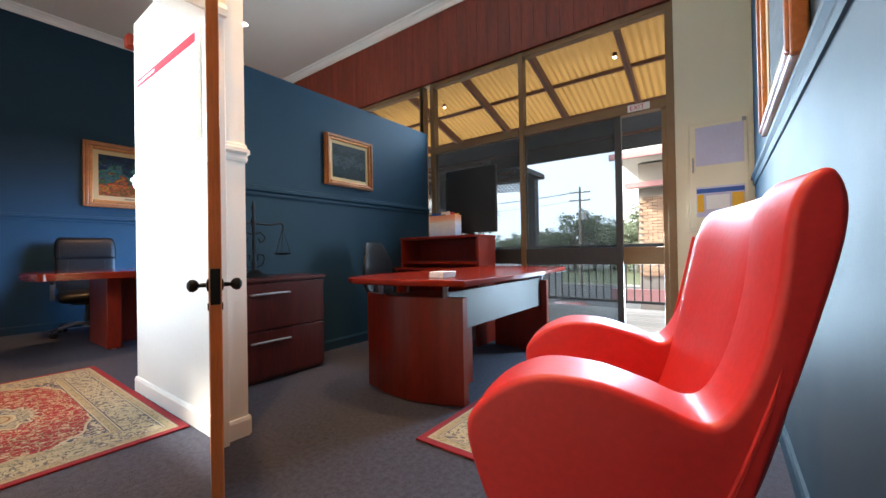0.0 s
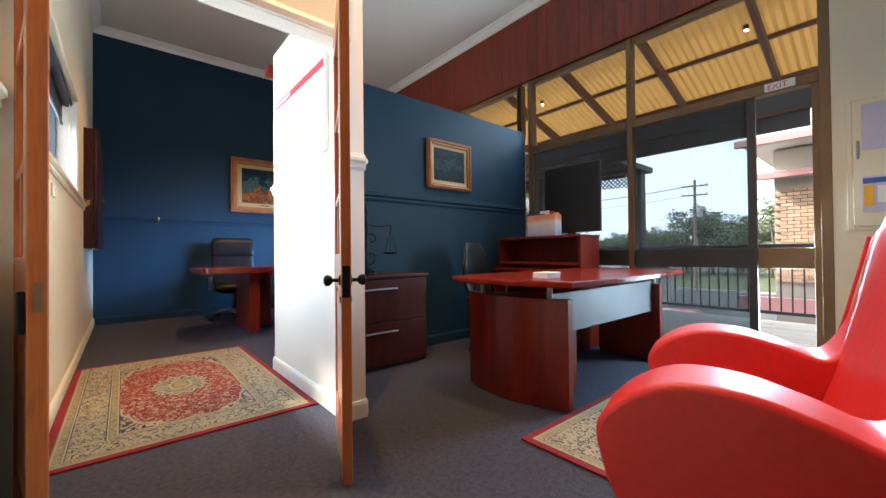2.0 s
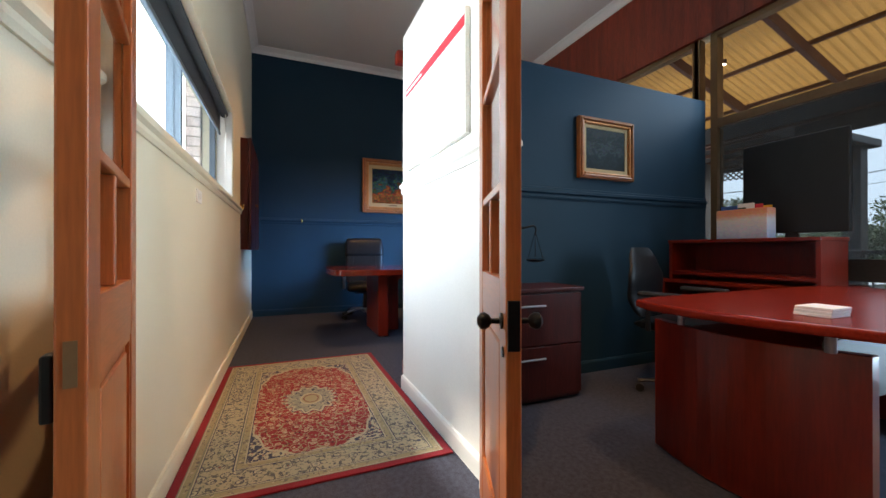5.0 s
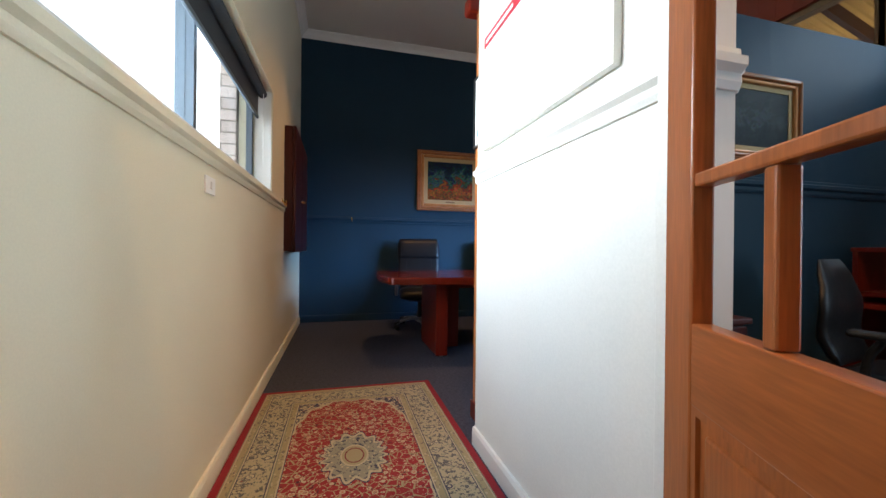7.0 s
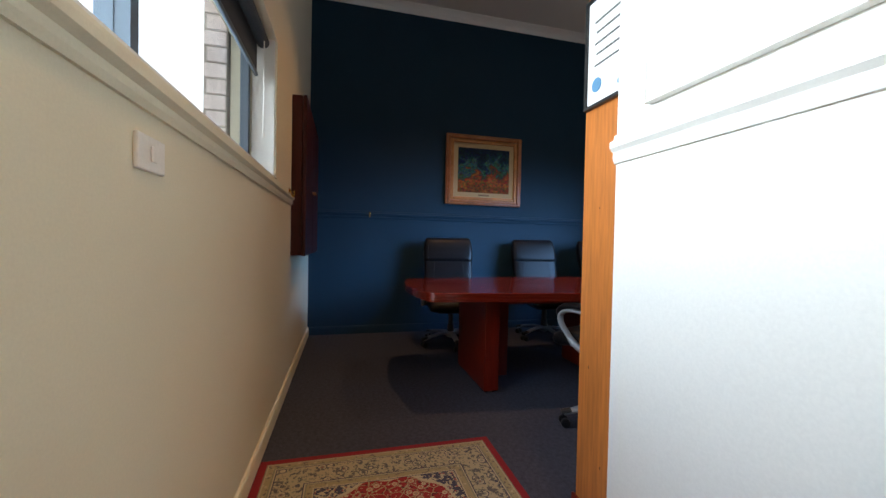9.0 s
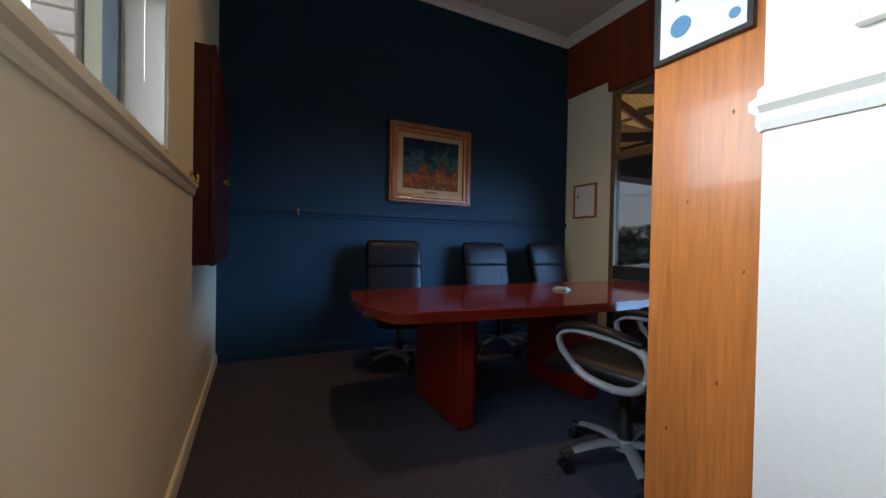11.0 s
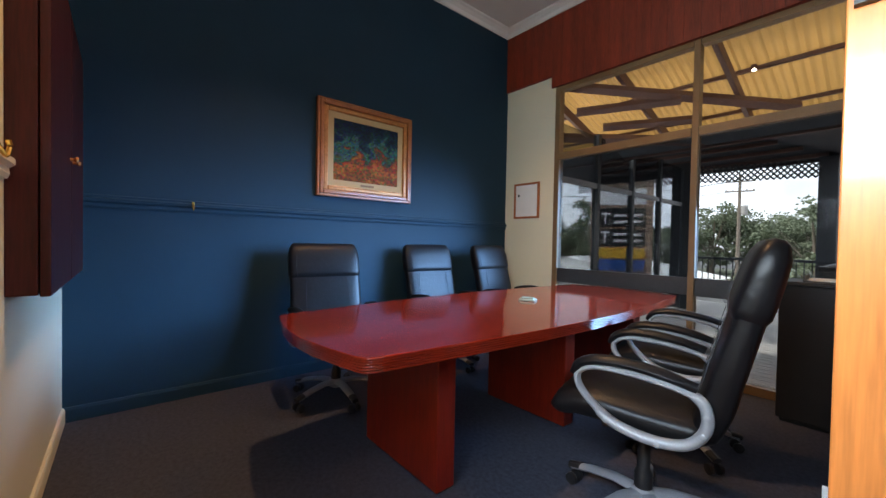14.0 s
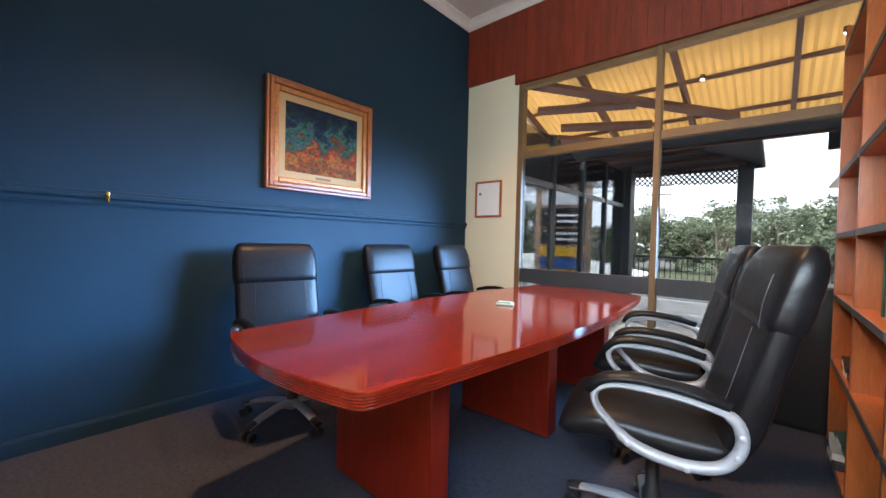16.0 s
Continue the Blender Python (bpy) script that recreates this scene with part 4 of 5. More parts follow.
def office_chair(at, label, lift=0.0, turn=0.35):
    top = thing("office_chair", label, "office chair", at, "chairs round the meeting table")
    part("seat", moved(soft_pad([(-0.25, 0.475), (-0.05, 0.475), (0.18, 0.485), (0.325, 0.445)], [0.25, 0.262, 0.262, 0.25], [0.055, 0.066, 0.068, 0.052]), Matrix()), LEATHER, top, shade=True)
    part("seat_pan", box(-0.17, -0.15, 0.375, 0.14, 0.15, 0.425, 0.012), BLACK, top)
    part("backrest", soft_pad([(-0.205, 0.44), (-0.246, 0.58), (-0.280, 0.72), (-0.340, 0.95), (-0.390, 1.15)], [0.225, 0.268, 0.274, 0.274, 0.256], [0.050, 0.057, 0.054, 0.048, 0.038], 28, 5.0), LEATHER, top, shade=True)
    part("headrest", soft_pad([(-0.316, 0.87), (-0.341, 0.96), (-0.367, 1.06), (-0.394, 1.158)], [0.278, 0.282, 0.280, 0.262], [0.060, 0.062, 0.058, 0.044], 20, 5.0), LEATHER, top, shade=True)
    for sd in (1, -1):
        part("seam", sweep(smooth_open([(-0.190, sd * 0.165, 0.60), (-0.220, sd * 0.17, 0.72), (-0.263, sd * 0.16, 0.89)], 5), 0.0016, seg=5, up=(0, 1, 0)), STITCH, top)
        part("seam", sweep(smooth_open([(-0.266, sd * 0.225, 0.90), (-0.272, sd * 0.235, 0.98), (-0.296, sd * 0.23, 1.07)], 5), 0.0016, seg=5, up=(0, 1, 0)), STITCH, top)
        loop = [Vector((p[0], sd * 0.292, p[2])) for p in smooth_closed(ARMLOOP, 5)]
        arm = part("armrest", sweep(loop, [0.019 if p.z < 0.50 or p.x < -0.19 else 0.013 for p in loop], 0.022, 10, True, up=(0, 1, 0)), SILVER, top, "silver plastic loop armrest", True)
        padpts = [Vector((p[0], sd * 0.292, p[2] + 0.016)) for p in smooth_open([(-0.195, 0, 0.640), (-0.10, 0, 0.668), (0.03, 0, 0.682), (0.13, 0, 0.676), (0.188, 0, 0.650), (0.210, 0, 0.605)], 5)]
        part("arm_pad", sweep(padpts, [0.012 + 0.022 * min(1, i / 4, (len(padpts) - 1 - i) / 4) for i in range(len(padpts))], 0.019, 10), LEATHER, arm, "black padded arm top", True)
        for px, pz in ((-0.224, 0.575), (-0.214, 0.510), (-0.085, 0.440), (0.085, 0.478)):
            part("rivet", moved(lathe([(0.011, 0), (0.010, 0.004), (0.005, 0.006)], 10), pose(px, sd * (0.292 + 0.018), pz, -90 * sd, 0, 0)), SILVER, arm)
    part("gas_column", lathe([(0.036, 0.10), (0.036, 0.20), (0.026, 0.22), (0.026, 0.375 + lift)], 16), BLACK, top, shade=True)
    part("hub", lathe([(0.03, 0.075), (0.05, 0.085), (0.05, 0.125), (0.036, 0.14)], 16), SILVER, top, shade=True)
    for k in range(5):
        a = 2 * math.pi * k / 5 + turn
        c, s = math.cos(a), math.sin(a)
        pts = [(c * r, s * r, z) for r, z in ((0.035, 0.118), (0.12, 0.122), (0.23, 0.105), (0.325, 0.078))]
        lg = part("base_leg", sweep(pts, [0.036, 0.033, 0.029, 0.024], 0.015, 8), SILVER, top, shade=True)
        part("leg_tip", sweep([(c * 0.282, s * 0.282, 0.094), (c * 0.338, s * 0.338, 0.080)], [0.028, 0.023], 0.017, 8), BLACK, lg)
        for sd in (0.014, -0.038):
            part("castor_wheel", moved(lathe([(0.010, 0), (0.026, 0.002), (0.028, 0.010), (0.026, 0.022), (0.010, 0.024)], 14), pose(c * 0.318, s * 0.318, 0.028, 0, 0, math.degrees(a)) @ pose(0, sd, 0, -90, 0, 0)), BLACK, lg)
    for o in top.children:
        if o.name.split(".")[0] not in ("base_leg", "hub", "gas_column"):
            o.location.z = lift
    return top


c0 = office_chair(pose(-5.18, 1.95, 0, 0, 0, -8), "black leather office chair with silver arms by the blue wall", -0.03, 0.105)
copy_thing(c0, pose(-5.26, 3.10, 0, 0, 0, -4))
copy_thing(c0, pose(-5.22, 4.02, 0, 0, 0, 3))
c1 = office_chair(pose(-3.197, 2.437, 0, 0, 0, 193), "black leather office chair with silver arms before the bookcase", 0.033, -0.22)
copy_thing(c1, pose(-3.35, 3.25, 0, 0, 0, 191))

# boardroom table
tb = thing("meeting_table", "long polished cherry-red boat-shaped meeting table with ridged edge", "table")
TX, LX, TY0, TY1 = -4.20, -4.17, 1.385, 4.36


def chaikin(pts, n=2):
    for _ in range(n):
        out = []
        for p, q in zip(pts, pts[1:] + pts[:1]):
            out += [(0.75 * p[0] + 0.25 * q[0], 0.75 * p[1] + 0.25 * q[1]), (0.25 * p[0] + 0.75 * q[0], 0.25 * p[1] + 0.75 * q[1])]
        pts = out
    return pts


def boat(grow):
    half = []
    for k in range(25):
        t = k / 24
        half.append((0.492 + 0.11 * math.sin(math.pi * t) + grow, TY0 + 0.028 + (TY1 - TY0 - 0.056) * t))
    pts = [(TX + w, y) for w, y in half]
    pts += [(TX + 0.40 - 0.80 * k / 10, TY1 + 0.045 * math.sin(math.pi * k / 10) + grow) for k in range(1, 10)]
    pts += [(TX - w, y) for w, y in reversed(half)]
    pts += [(TX - 0.455 + 0.91 * k / 12, TY0 - 0.008 - 0.068 * math.sin(math.pi * k / 12) - grow) for k in range(13)]
    return chaikin(pts)


part("tabletop", slab(boat(0.0), 0.011, 0.004, 2, Matrix.Translation((0, 0, 0.736))), CHERRY_T, tb, shade=False)
for i in range(5):
    part("edge_ridge", slab(boat(-0.002 - 0.0015 * i), 0.0095, 0.0042, 2, Matrix.Translation((0, 0, 0.7265 - 0.0102 * i))), CHERRY_T, tb)
part("underframe", box(TX - 0.30, TY0 + 0.45, 0.63, TX + 0.30, TY1 - 0.45, 0.685), CHERRY, tb)
for y0 in (1.83, 2.86, 3.82):
    lg = part("leg", box(LX - 0.325, y0, 0.012, LX + 0.325, y0 + 0.11, 0.684, 0.006), CHERRY, tb)
    part("cross_panel", box(LX - 0.05, y0 + 0.112, 0.02, LX + 0.05, y0 + 0.30, 0.684), CHERRY, lg)
    for px in (-0.29, 0.29):
        part("glide", moved(lathe([(0.02, 0), (0.02, 0.012)], 10), Matrix.Translation((LX + px, y0 + 0.055, 0))), SILVER, lg)
ash = thing("card_holder", "small pale glass card holder on the table", "card holder", pose(-4.25, 3.0, 0.747, 0, 0, 25))
GREENGLASS = mat("pale_green_glass", (0.30, 0.38, 0.30), 0.2, vary=0.08, bump=0)
part("tray", box(-0.06, -0.045, 0, 0.06, 0.045, 0.014, 0.005), GREENGLASS, ash)
part("cards", box(-0.045, -0.03, 0.014, 0.045, 0.03, 0.024, 0.002), GREENGLASS, ash)

# bookcase with its tall pine end panel
bc = thing("bookcase", "tall red-brown timber bookcase half filled with books", "bookcase")
BX0, BX1, BY0, BY1, BH = -2.60, -2.31, 1.745, 3.82, 2.42
part("end_panel", box(BX0, BY0, 0.0, -2.305, BY0 + 0.026, BH, 0.003), PINE, bc, "orange knotted pine end panel")
part("end_panel", box(BX0, BY1 - 0.026, 0, BX1, BY1, BH, 0.003), DOORWOOD, bc)
part("back_panel", box(BX1 - 0.012, BY0 + 0.027, 0.02, BX1, BY1 - 0.027, BH), PINE, bc)
KNOT = mat("pine_knot", (0.10, 0.035, 0.012), 0.45, vary=0.3, bump=0.05)
for kx, kz, kr in ((-2.54, 0.62, 0.004), (-2.42, 0.78, 0.004), (-2.36, 0.45, 0.005), (-2.50, 1.22, 0.003), (-2.40, 1.42, 0.004), (-2.37, 1.05, 0.003), (-2.46, 0.28, 0.004)):
    part("knot", moved(lathe([(kr, 0), (kr * 0.8, 0.0008)], 10), pose(kx, BY0, kz, 90, 0, 0) @ Matrix.Diagonal((0.7, 1.5, 1, 1))), KNOT, bc)
part("plinth", box(BX0 - 0.012, BY0 - 0.012, 0, BX1, BY0 - 0.001, 0.10, 0.003), CHERRY, bc)
part("crown", box(BX0 - 0.060, BY0 - 0.062, BH - 0.02, BX0 + 0.03, BY0 + 0.35, BH + 0.075, 0.016), CHERRY, bc, "projecting cherry-red cornice of the bookcase")
part("top_board", box(BX0 + 0.031, BY0, BH - 0.001, BX1, BY1, BH + 0.012, 0.002), DOORWOOD, bc)
ups = [BY0 + 0.026, 2.45, 3.13, BY1 - 0.026]
for y in ups[1:3]:
    part("upright", box(BX0 + 0.004, y - 0.014, 0.1, BX1 - 0.014, y + 0.014, BH - 0.02, 0.002), DOORWOOD, bc)
SZ = [0.08, 0.55, 0.91, 1.245, 1.58, 1.91, 2.25]
for y0, y1 in zip(ups, ups[1:]):
    for z in SZ:
        part("shelf", box(BX0 + 0.002, y0 + 0.015, z, BX1 - 0.014, y1 - 0.015, z + 0.026, 0.003), SHELFWOOD, bc)
        part("shelf_edge", box(BX0 - 0.003, y0 + 0.015, z, BX0 + 0.001, y1 - 0.015, z + 0.026), DARKSTEEL, bc, "dark shelf edging")
rng = random.Random(21)
BOOKC = [mat("book_cloth_" + n, c, 0.6, vary=0.1, fine=120, bump=0.1) for n, c in (("green", (0.03, 0.09, 0.05)), ("navy", (0.02, 0.04, 0.12)), ("maroon", (0.14, 0.02, 0.02)), ("black", (0.015, 0.015, 0.017)), ("cream", (0.55, 0.5, 0.4)))]
for y0, y1, si, n, pick in ((3.45, 3.78, 3, 6, 0), (3.16, 3.5, 4, 7, 1), (3.5, 3.76, 5, 5, 0), (2.5, 2.95, 4, 10, 2), (2.6, 3.0, 2, 8, 3), (1.9, 2.3, 3, 9, 0), (1.9, 2.35, 5, 9, 1), (2.5, 3.0, 5, 10, 3)):
    y = y0
    for k in range(n):
        w = rng.uniform(0.026, 0.048)
        if y + w > y1:
            break
        h, d = rng.uniform(0.22, 0.29), rng.uniform(0.15, 0.20)
        bx = BX0 + rng.uniform(0.05, 0.09)
        bk = thing("book", "upright hardback book on a bookcase shelf", "book", pose(bx, y, SZ[si] + 0.026), "books in the bookcase")
        m = BOOKC[(pick + (k // 3)) % 5]
        part("cover", boxes([(0, 0, 0, d, 0.003, h), (0, w - 0.005, 0, d, w - 0.002, h), (-0.003, 0, 0, 0.001, w - 0.002, h)]), m, bk)
        part("pages", box(0.002, 0.004, 0.004, d - 0.004, w - 0.006, h - 0.004), PAPER, bk)
        y += w
for z, y, n in ((0.106, 3.55, 3), (0.106, 2.7, 4), (0.576, 3.4, 2)):
    zz = z
    for k in range(n):
        t = rng.uniform(0.02, 0.045)
        b = thing("folder", "flat ring binder lying in a stack on the shelf", "folder", pose(BX0 + 0.03 + rng.uniform(-.05, 0), y + rng.uniform(-.02, .02), zz, 0, 0, rng.uniform(-6, 6)), "stacked folders")
        part("cover", box(0, -0.15, 0, 0.24, 0.15, t, 0.003), BOOKC[(k + n) % 5], b)
        part("spine_label", box(-0.002, -0.06, 0.003, 0.0, 0.06, t - 0.003), PAPER, b)
        zz += t
for k, y in enumerate((2.05, 2.14, 2.22)):
    b = thing("binder", "white, black or blue lever-arch binder on the bottom shelf", "binder", pose(BX0 - 0.02, y, 0.106), "binders by the end panel")
    part("cover", box(0, 0, 0, 0.27, 0.07, 0.31, 0.004), (PAPER, BLACK, BOOKC[1])[k], b)
    part("spine_label", box(-0.002, 0.012, 0.08, 0.0, 0.058, 0.22), (BOOKC[4], SIGNBLUE, PAPER)[k], b)
pl = thing("loose_papers", "white sheets leaning against the binders on the bottom shelf", "papers", pose(BX0 - 0.05, 2.285, 0.107, 0, 0, 4))
part("sheet", moved(box(0, 0, 0, 0.22, 0.004, 0.36, 0.001, 1), pose(0, 0, 0, -6, 0, 0)), PAPER, pl)
part("sheet", moved(box(0.02, 0.006, 0, 0.23, 0.009, 0.33, 0.001, 1), pose(0, 0, 0, -6, 0, 0)), PAPER, pl)
cert = thing("certificate", "framed certificate in a thin black frame on the pine panel", "framed certificate")
part("frame", boxes([(-2.612, BY0 - 0.018, 1.61, -2.600, BY0 - 0.001, 2.02), (-2.392, BY0 - 0.018, 1.61, -2.380, BY0 - 0.001, 2.02), (-2.600, BY0 - 0.018, 1.61, -2.392, BY0 - 0.001, 1.622), (-2.600, BY0 - 0.018, 2.008, -2.392, BY0 - 0.001, 2.02)]), BLACK, cert)
part("sheet", box(-2.600, BY0 - 0.010, 1.622, -2.392, BY0 - 0.001, 2.008), PAPER, cert)
cert.location = (0.022, 0, -0.015)
SEAL = mat("blue_seal", (0.10, 0.25, 0.42), 0.6, vary=0.1, bump=0)
part("seal", moved(lathe([(0.026, 0), (0.026, 0.003)], 20), pose(-2.545, BY0 - 0.010, 1.69, 90, 0, 0)), SEAL, cert)
part("seal", moved(lathe([(0.012, 0), (0.012, 0.003)], 16), pose(-2.42, BY0 - 0.010, 1.66, 90, 0, 0)), SEAL, cert)
for k in range(5):
    part("lettering_bar", box(-2.56 + 0.01 * (k % 2), BY0 - 0.0125, 1.76 + 0.04 * k, -2.43, BY0 - 0.0102, 1.766 + 0.04 * k), GREYPANEL, cert)

# black cabinet by the meeting-room window
kb = thing("black_cabinet", "low matt black cabinet under the window", "cabinet")
part("body", box(-3.03, 4.12, 0.03, -2.42, 4.50, 0.92, 0.006), BLACK, kb)
part("top", box(-3.045, 4.105, 0.921, -2.41, 4.51, 0.945, 0.006), BLACK, kb)
part("plinth", box(-3.01, 4.15, 0, -2.44, 4.49, 0.03), BLACK, kb)
tray = thing("paper_tray", "black paper tray with a few sheets on the cabinet", "paper tray")
part("tray", boxes([(-2.92, 4.16, 0.946, -2.62, 4.42, 0.952), (-2.92, 4.16, 0.952, -2.912, 4.42, 0.985), (-2.628, 4.16, 0.952, -2.62, 4.42, 0.985)]), DARKSTEEL, tray)
part("sheets", box(-2.90, 4.17, 0.953, -2.64, 4.40, 0.962), PAPER, tray)

# wall cupboard (whiteboard cabinet) in the meeting room
wc = thing("wall_cupboard", "shallow cherry-red wall cupboard with two doors", "cupboard")
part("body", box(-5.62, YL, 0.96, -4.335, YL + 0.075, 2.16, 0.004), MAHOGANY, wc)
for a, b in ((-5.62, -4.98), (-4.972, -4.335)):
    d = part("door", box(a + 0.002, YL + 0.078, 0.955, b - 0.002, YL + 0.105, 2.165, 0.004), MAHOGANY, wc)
    part("handle", moved(lathe([(0.009, 0), (0.007, 0.012), (0.014, 0.02), (0.010, 0.028)], 12), pose((b - 0.05) if a < -5 else (a + 0.05), YL + 0.105, 1.50, -90, 0, 0)), GOLD, d)


# ---- pictures ----
def painting_mat(name, cols, stops, scale, grain=0.6, swirl=1.3):
    m = bpy.data.materials.new(name)
    m.use_nodes = True
    n, l = m.node_tree.nodes, m.node_tree.links
    b = n["Principled BSDF"]
    tc, ns, vo, sep, ad, mp, rp, mx = n.new("ShaderNodeTexCoord"), n.new("ShaderNodeTexNoise"), n.new("ShaderNodeTexVoronoi"), n.new("ShaderNodeSeparateXYZ"), n.new("ShaderNodeMath"), n.new("ShaderNodeMath"), n.new("ShaderNodeValToRGB"), n.new("ShaderNodeMixRGB")
    l.new(tc.outputs["Generated"], ns.inputs["Vector"])
    ns.inputs["Scale"].default_value, ns.inputs["Detail"].default_value, ns.inputs["Distortion"].default_value = scale, 6, 1.2
    l.new(tc.outputs["Generated"], sep.inputs[0])
    mp.operation = "MULTIPLY_ADD"
    mp.inputs[1].default_value, mp.inputs[2].default_value = swirl, -swirl / 2
    l.new(ns.outputs[0], mp.inputs[0])
    l.new(sep.outputs[2], ad.inputs[0])
    l.new(mp.outputs[0], ad.inputs[1])
    rp.color_ramp.elements[0].color, rp.color_ramp.elements[0].position = (*cols[0], 1), stops[0]
    rp.color_ramp.elements[1].color, rp.color_ramp.elements[1].position = (*cols[-1], 1), stops[-1]
    for c, s in zip(cols[1:-1], stops[1:-1]):
        e = rp.color_ramp.elements.new(s)
        e.color = (*c, 1)
    l.new(ad.outputs[0], rp.inputs[0])
    l.new(tc.outputs["Generated"], vo.inputs["Vector"])
    vo.inputs["Scale"].default_value = scale * 7
    mx.blend_type = "OVERLAY"
    mx.inputs[0].default_value = grain
    l.new(rp.outputs[0], mx.inputs[1])
    l.new(vo.outputs["Color"], mx.inputs[2])
    l.new(mx.outputs[0], b.inputs["Base Color"])
    b.inputs["Roughness"].default_value = 0.65
    b.inputs["Specular IOR Level"].default_value = 0.25
    bp = n.new("ShaderNodeBump")
    bp.inputs["Strength"].default_value = 0.3
    l.new(ns.outputs[0], bp.inputs["Height"])
    l.new(bp.outputs[0], b.inputs["Normal"])
    return m


PAINT1 = painting_mat("garden_oil_painting", [(0.16, 0.05, 0.008), (0.30, 0.10, 0.014), (0.22, 0.035, 0.010), (0.030, 0.055, 0.030), (0.035, 0.11, 0.09), (0.006, 0.030, 0.045), (0.004, 0.012, 0.028)], [0.02, 0.20, 0.36, 0.48, 0.58, 0.72, 0.95], 5, 0.55, 1.25)
PAINT2 = painting_mat("pond_oil_painting", [(0.004, 0.008, 0.009), (0.008, 0.016, 0.018), (0.030, 0.042, 0.045), (0.006, 0.012, 0.010), (0.02, 0.026, 0.026)], [0.05, 0.35, 0.52, 0.66, 0.95], 6, 0.3)



def picture(name, label, x, sx, y0, y1, z0, z1, fw, mw, art, plaque=False):
    """A framed picture on a wall of constant x, facing along sx."""
    top = thing(name, label, "painting")
    X = lambda d: x + sx * d
    def ring(a, w, d0, d1, bev):
        rows = [(X(d0), y0 + a, z0 + a, X(d1), y0 + a + w, z1 - a), (X(d0), y1 - a - w, z0 + a, X(d1), y1 - a, z1 - a), (X(d0), y0 + a + w, z0 + a, X(d1), y1 - a - w, z0 + a + w), (X(d0), y0 + a + w, z1 - a - w, X(d1), y1 - a - w, z1 - a)]
        return boxes(rows, bev)
    part("frame", joined(ring(0, fw * 0.22, 0.0, 0.042, 0.006), ring(fw * 0.22, fw * 0.34, 0.0, 0.052, 0.008)), FRAMEWOOD, top)
    part("gilt_slip", ring(fw * 0.56, fw * 0.44, 0.0, 0.040, 0.010), GOLD, top, "gilt inner slip of the frame")
    part("mount", ring(fw, mw, 0.004, 0.020, 0), LINEN, top)
    part("canvas", box(X(0.004), y0 + fw + mw, z0 + fw + mw, X(0.016), y1 - fw - mw, z1 - fw - mw), art, top)
    if plaque:
        part("plaque", box(X(0.02), (y0 + y1) / 2 - 0.07, z0 + fw + mw * 0.28, X(0.023), (y0 + y1) / 2 + 0.07, z0 + fw + mw * 0.62), BRONZE, top)
    return top


picture("painting", "gilt-framed semi-abstract garden painting on the blue wall", XB + 0.002, 1, 2.02, 3.01, 1.55, 2.41, 0.100, 0.055, PAINT1, True)
picture("painting", "gilt-framed dark pond painting on the blue partition", XP + 0.002, 1, 2.965, 3.53, 1.51, 1.985, 0.052, 0.028, PAINT2)
picture("painting", "gilt-framed painting above the red chair", XR - 0.002, -1, 2.25, 3.25, 1.41, 2.15, 0.06, 0.10, PAINT2)
fp = thing("framed_notice", "small wooden-framed white notice on the cream pier", "framed notice")
part("frame", boxes([(-5.655, YW - 0.022, 1.47, -5.63, YW - 0.001, 1.905), (-5.305, YW - 0.022, 1.47, -5.28, YW - 0.001, 1.905), (-5.63, YW - 0.022, 1.47, -5.305, YW - 0.001, 1.495), (-5.63, YW - 0.022, 1.88, -5.305, YW - 0.001, 1.905)], 0.002), DOORWOOD, fp)
part("sheet", box(-5.63, YW - 0.012, 1.495, -5.305, YW - 0.001, 1.88), PAPER, fp)
part("print_mark", box(-5.60, YW - 0.0135, 1.74, -5.57, YW - 0.0125, 1.77), GREYPANEL, fp)

# planner poster on the hall partition
po = thing("wall_poster", "white laminated poster with a red heading band", "poster")
REDINK = mat("red_ink", (0.55, 0.03, 0.05), 0.5, vary=0.06, bump=0)
part("board", box(-2.165, 1.628, 1.475, -1.265, 1.648, 2.03, 0.002), PAPER, po)
part("edge_frame", boxes([(-2.168, 1.624, 1.472, -2.162, 1.648, 2.033), (-1.268, 1.624, 1.472, -1.262, 1.648, 2.033), (-2.162, 1.624, 1.472, -1.268, 1.648, 1.478), (-2.162, 1.624, 2.027, -1.268, 1.648, 2.033)]), WHITE, po)
part("heading_band", box(-2.160, 1.6265, 1.955, -1.272, 1.6285, 2.005), REDINK, po)
part("heading_text_bar", box(-2.14, 1.6245, 1.972, -1.85, 1.6265, 1.986), PAPER, po)
MAPLINE = mat("pale_map_ink", (0.62, 0.62, 0.72), 0.6, vary=0.1, bump=0)
for k in range(6):
    part("map_line", sweep(smooth_open([(-2.12 + 0.13 * k, 1.6272, 1.50 + 0.02 * k), (-1.95 + 0.12 * k, 1.6272, 1.62 + 0.03 * k), (-1.9 + 0.1 * k, 1.6272, 1.85)], 5), 0.003, 0.0006, 4, up=(0, 1, 0)), MAPLINE, po)

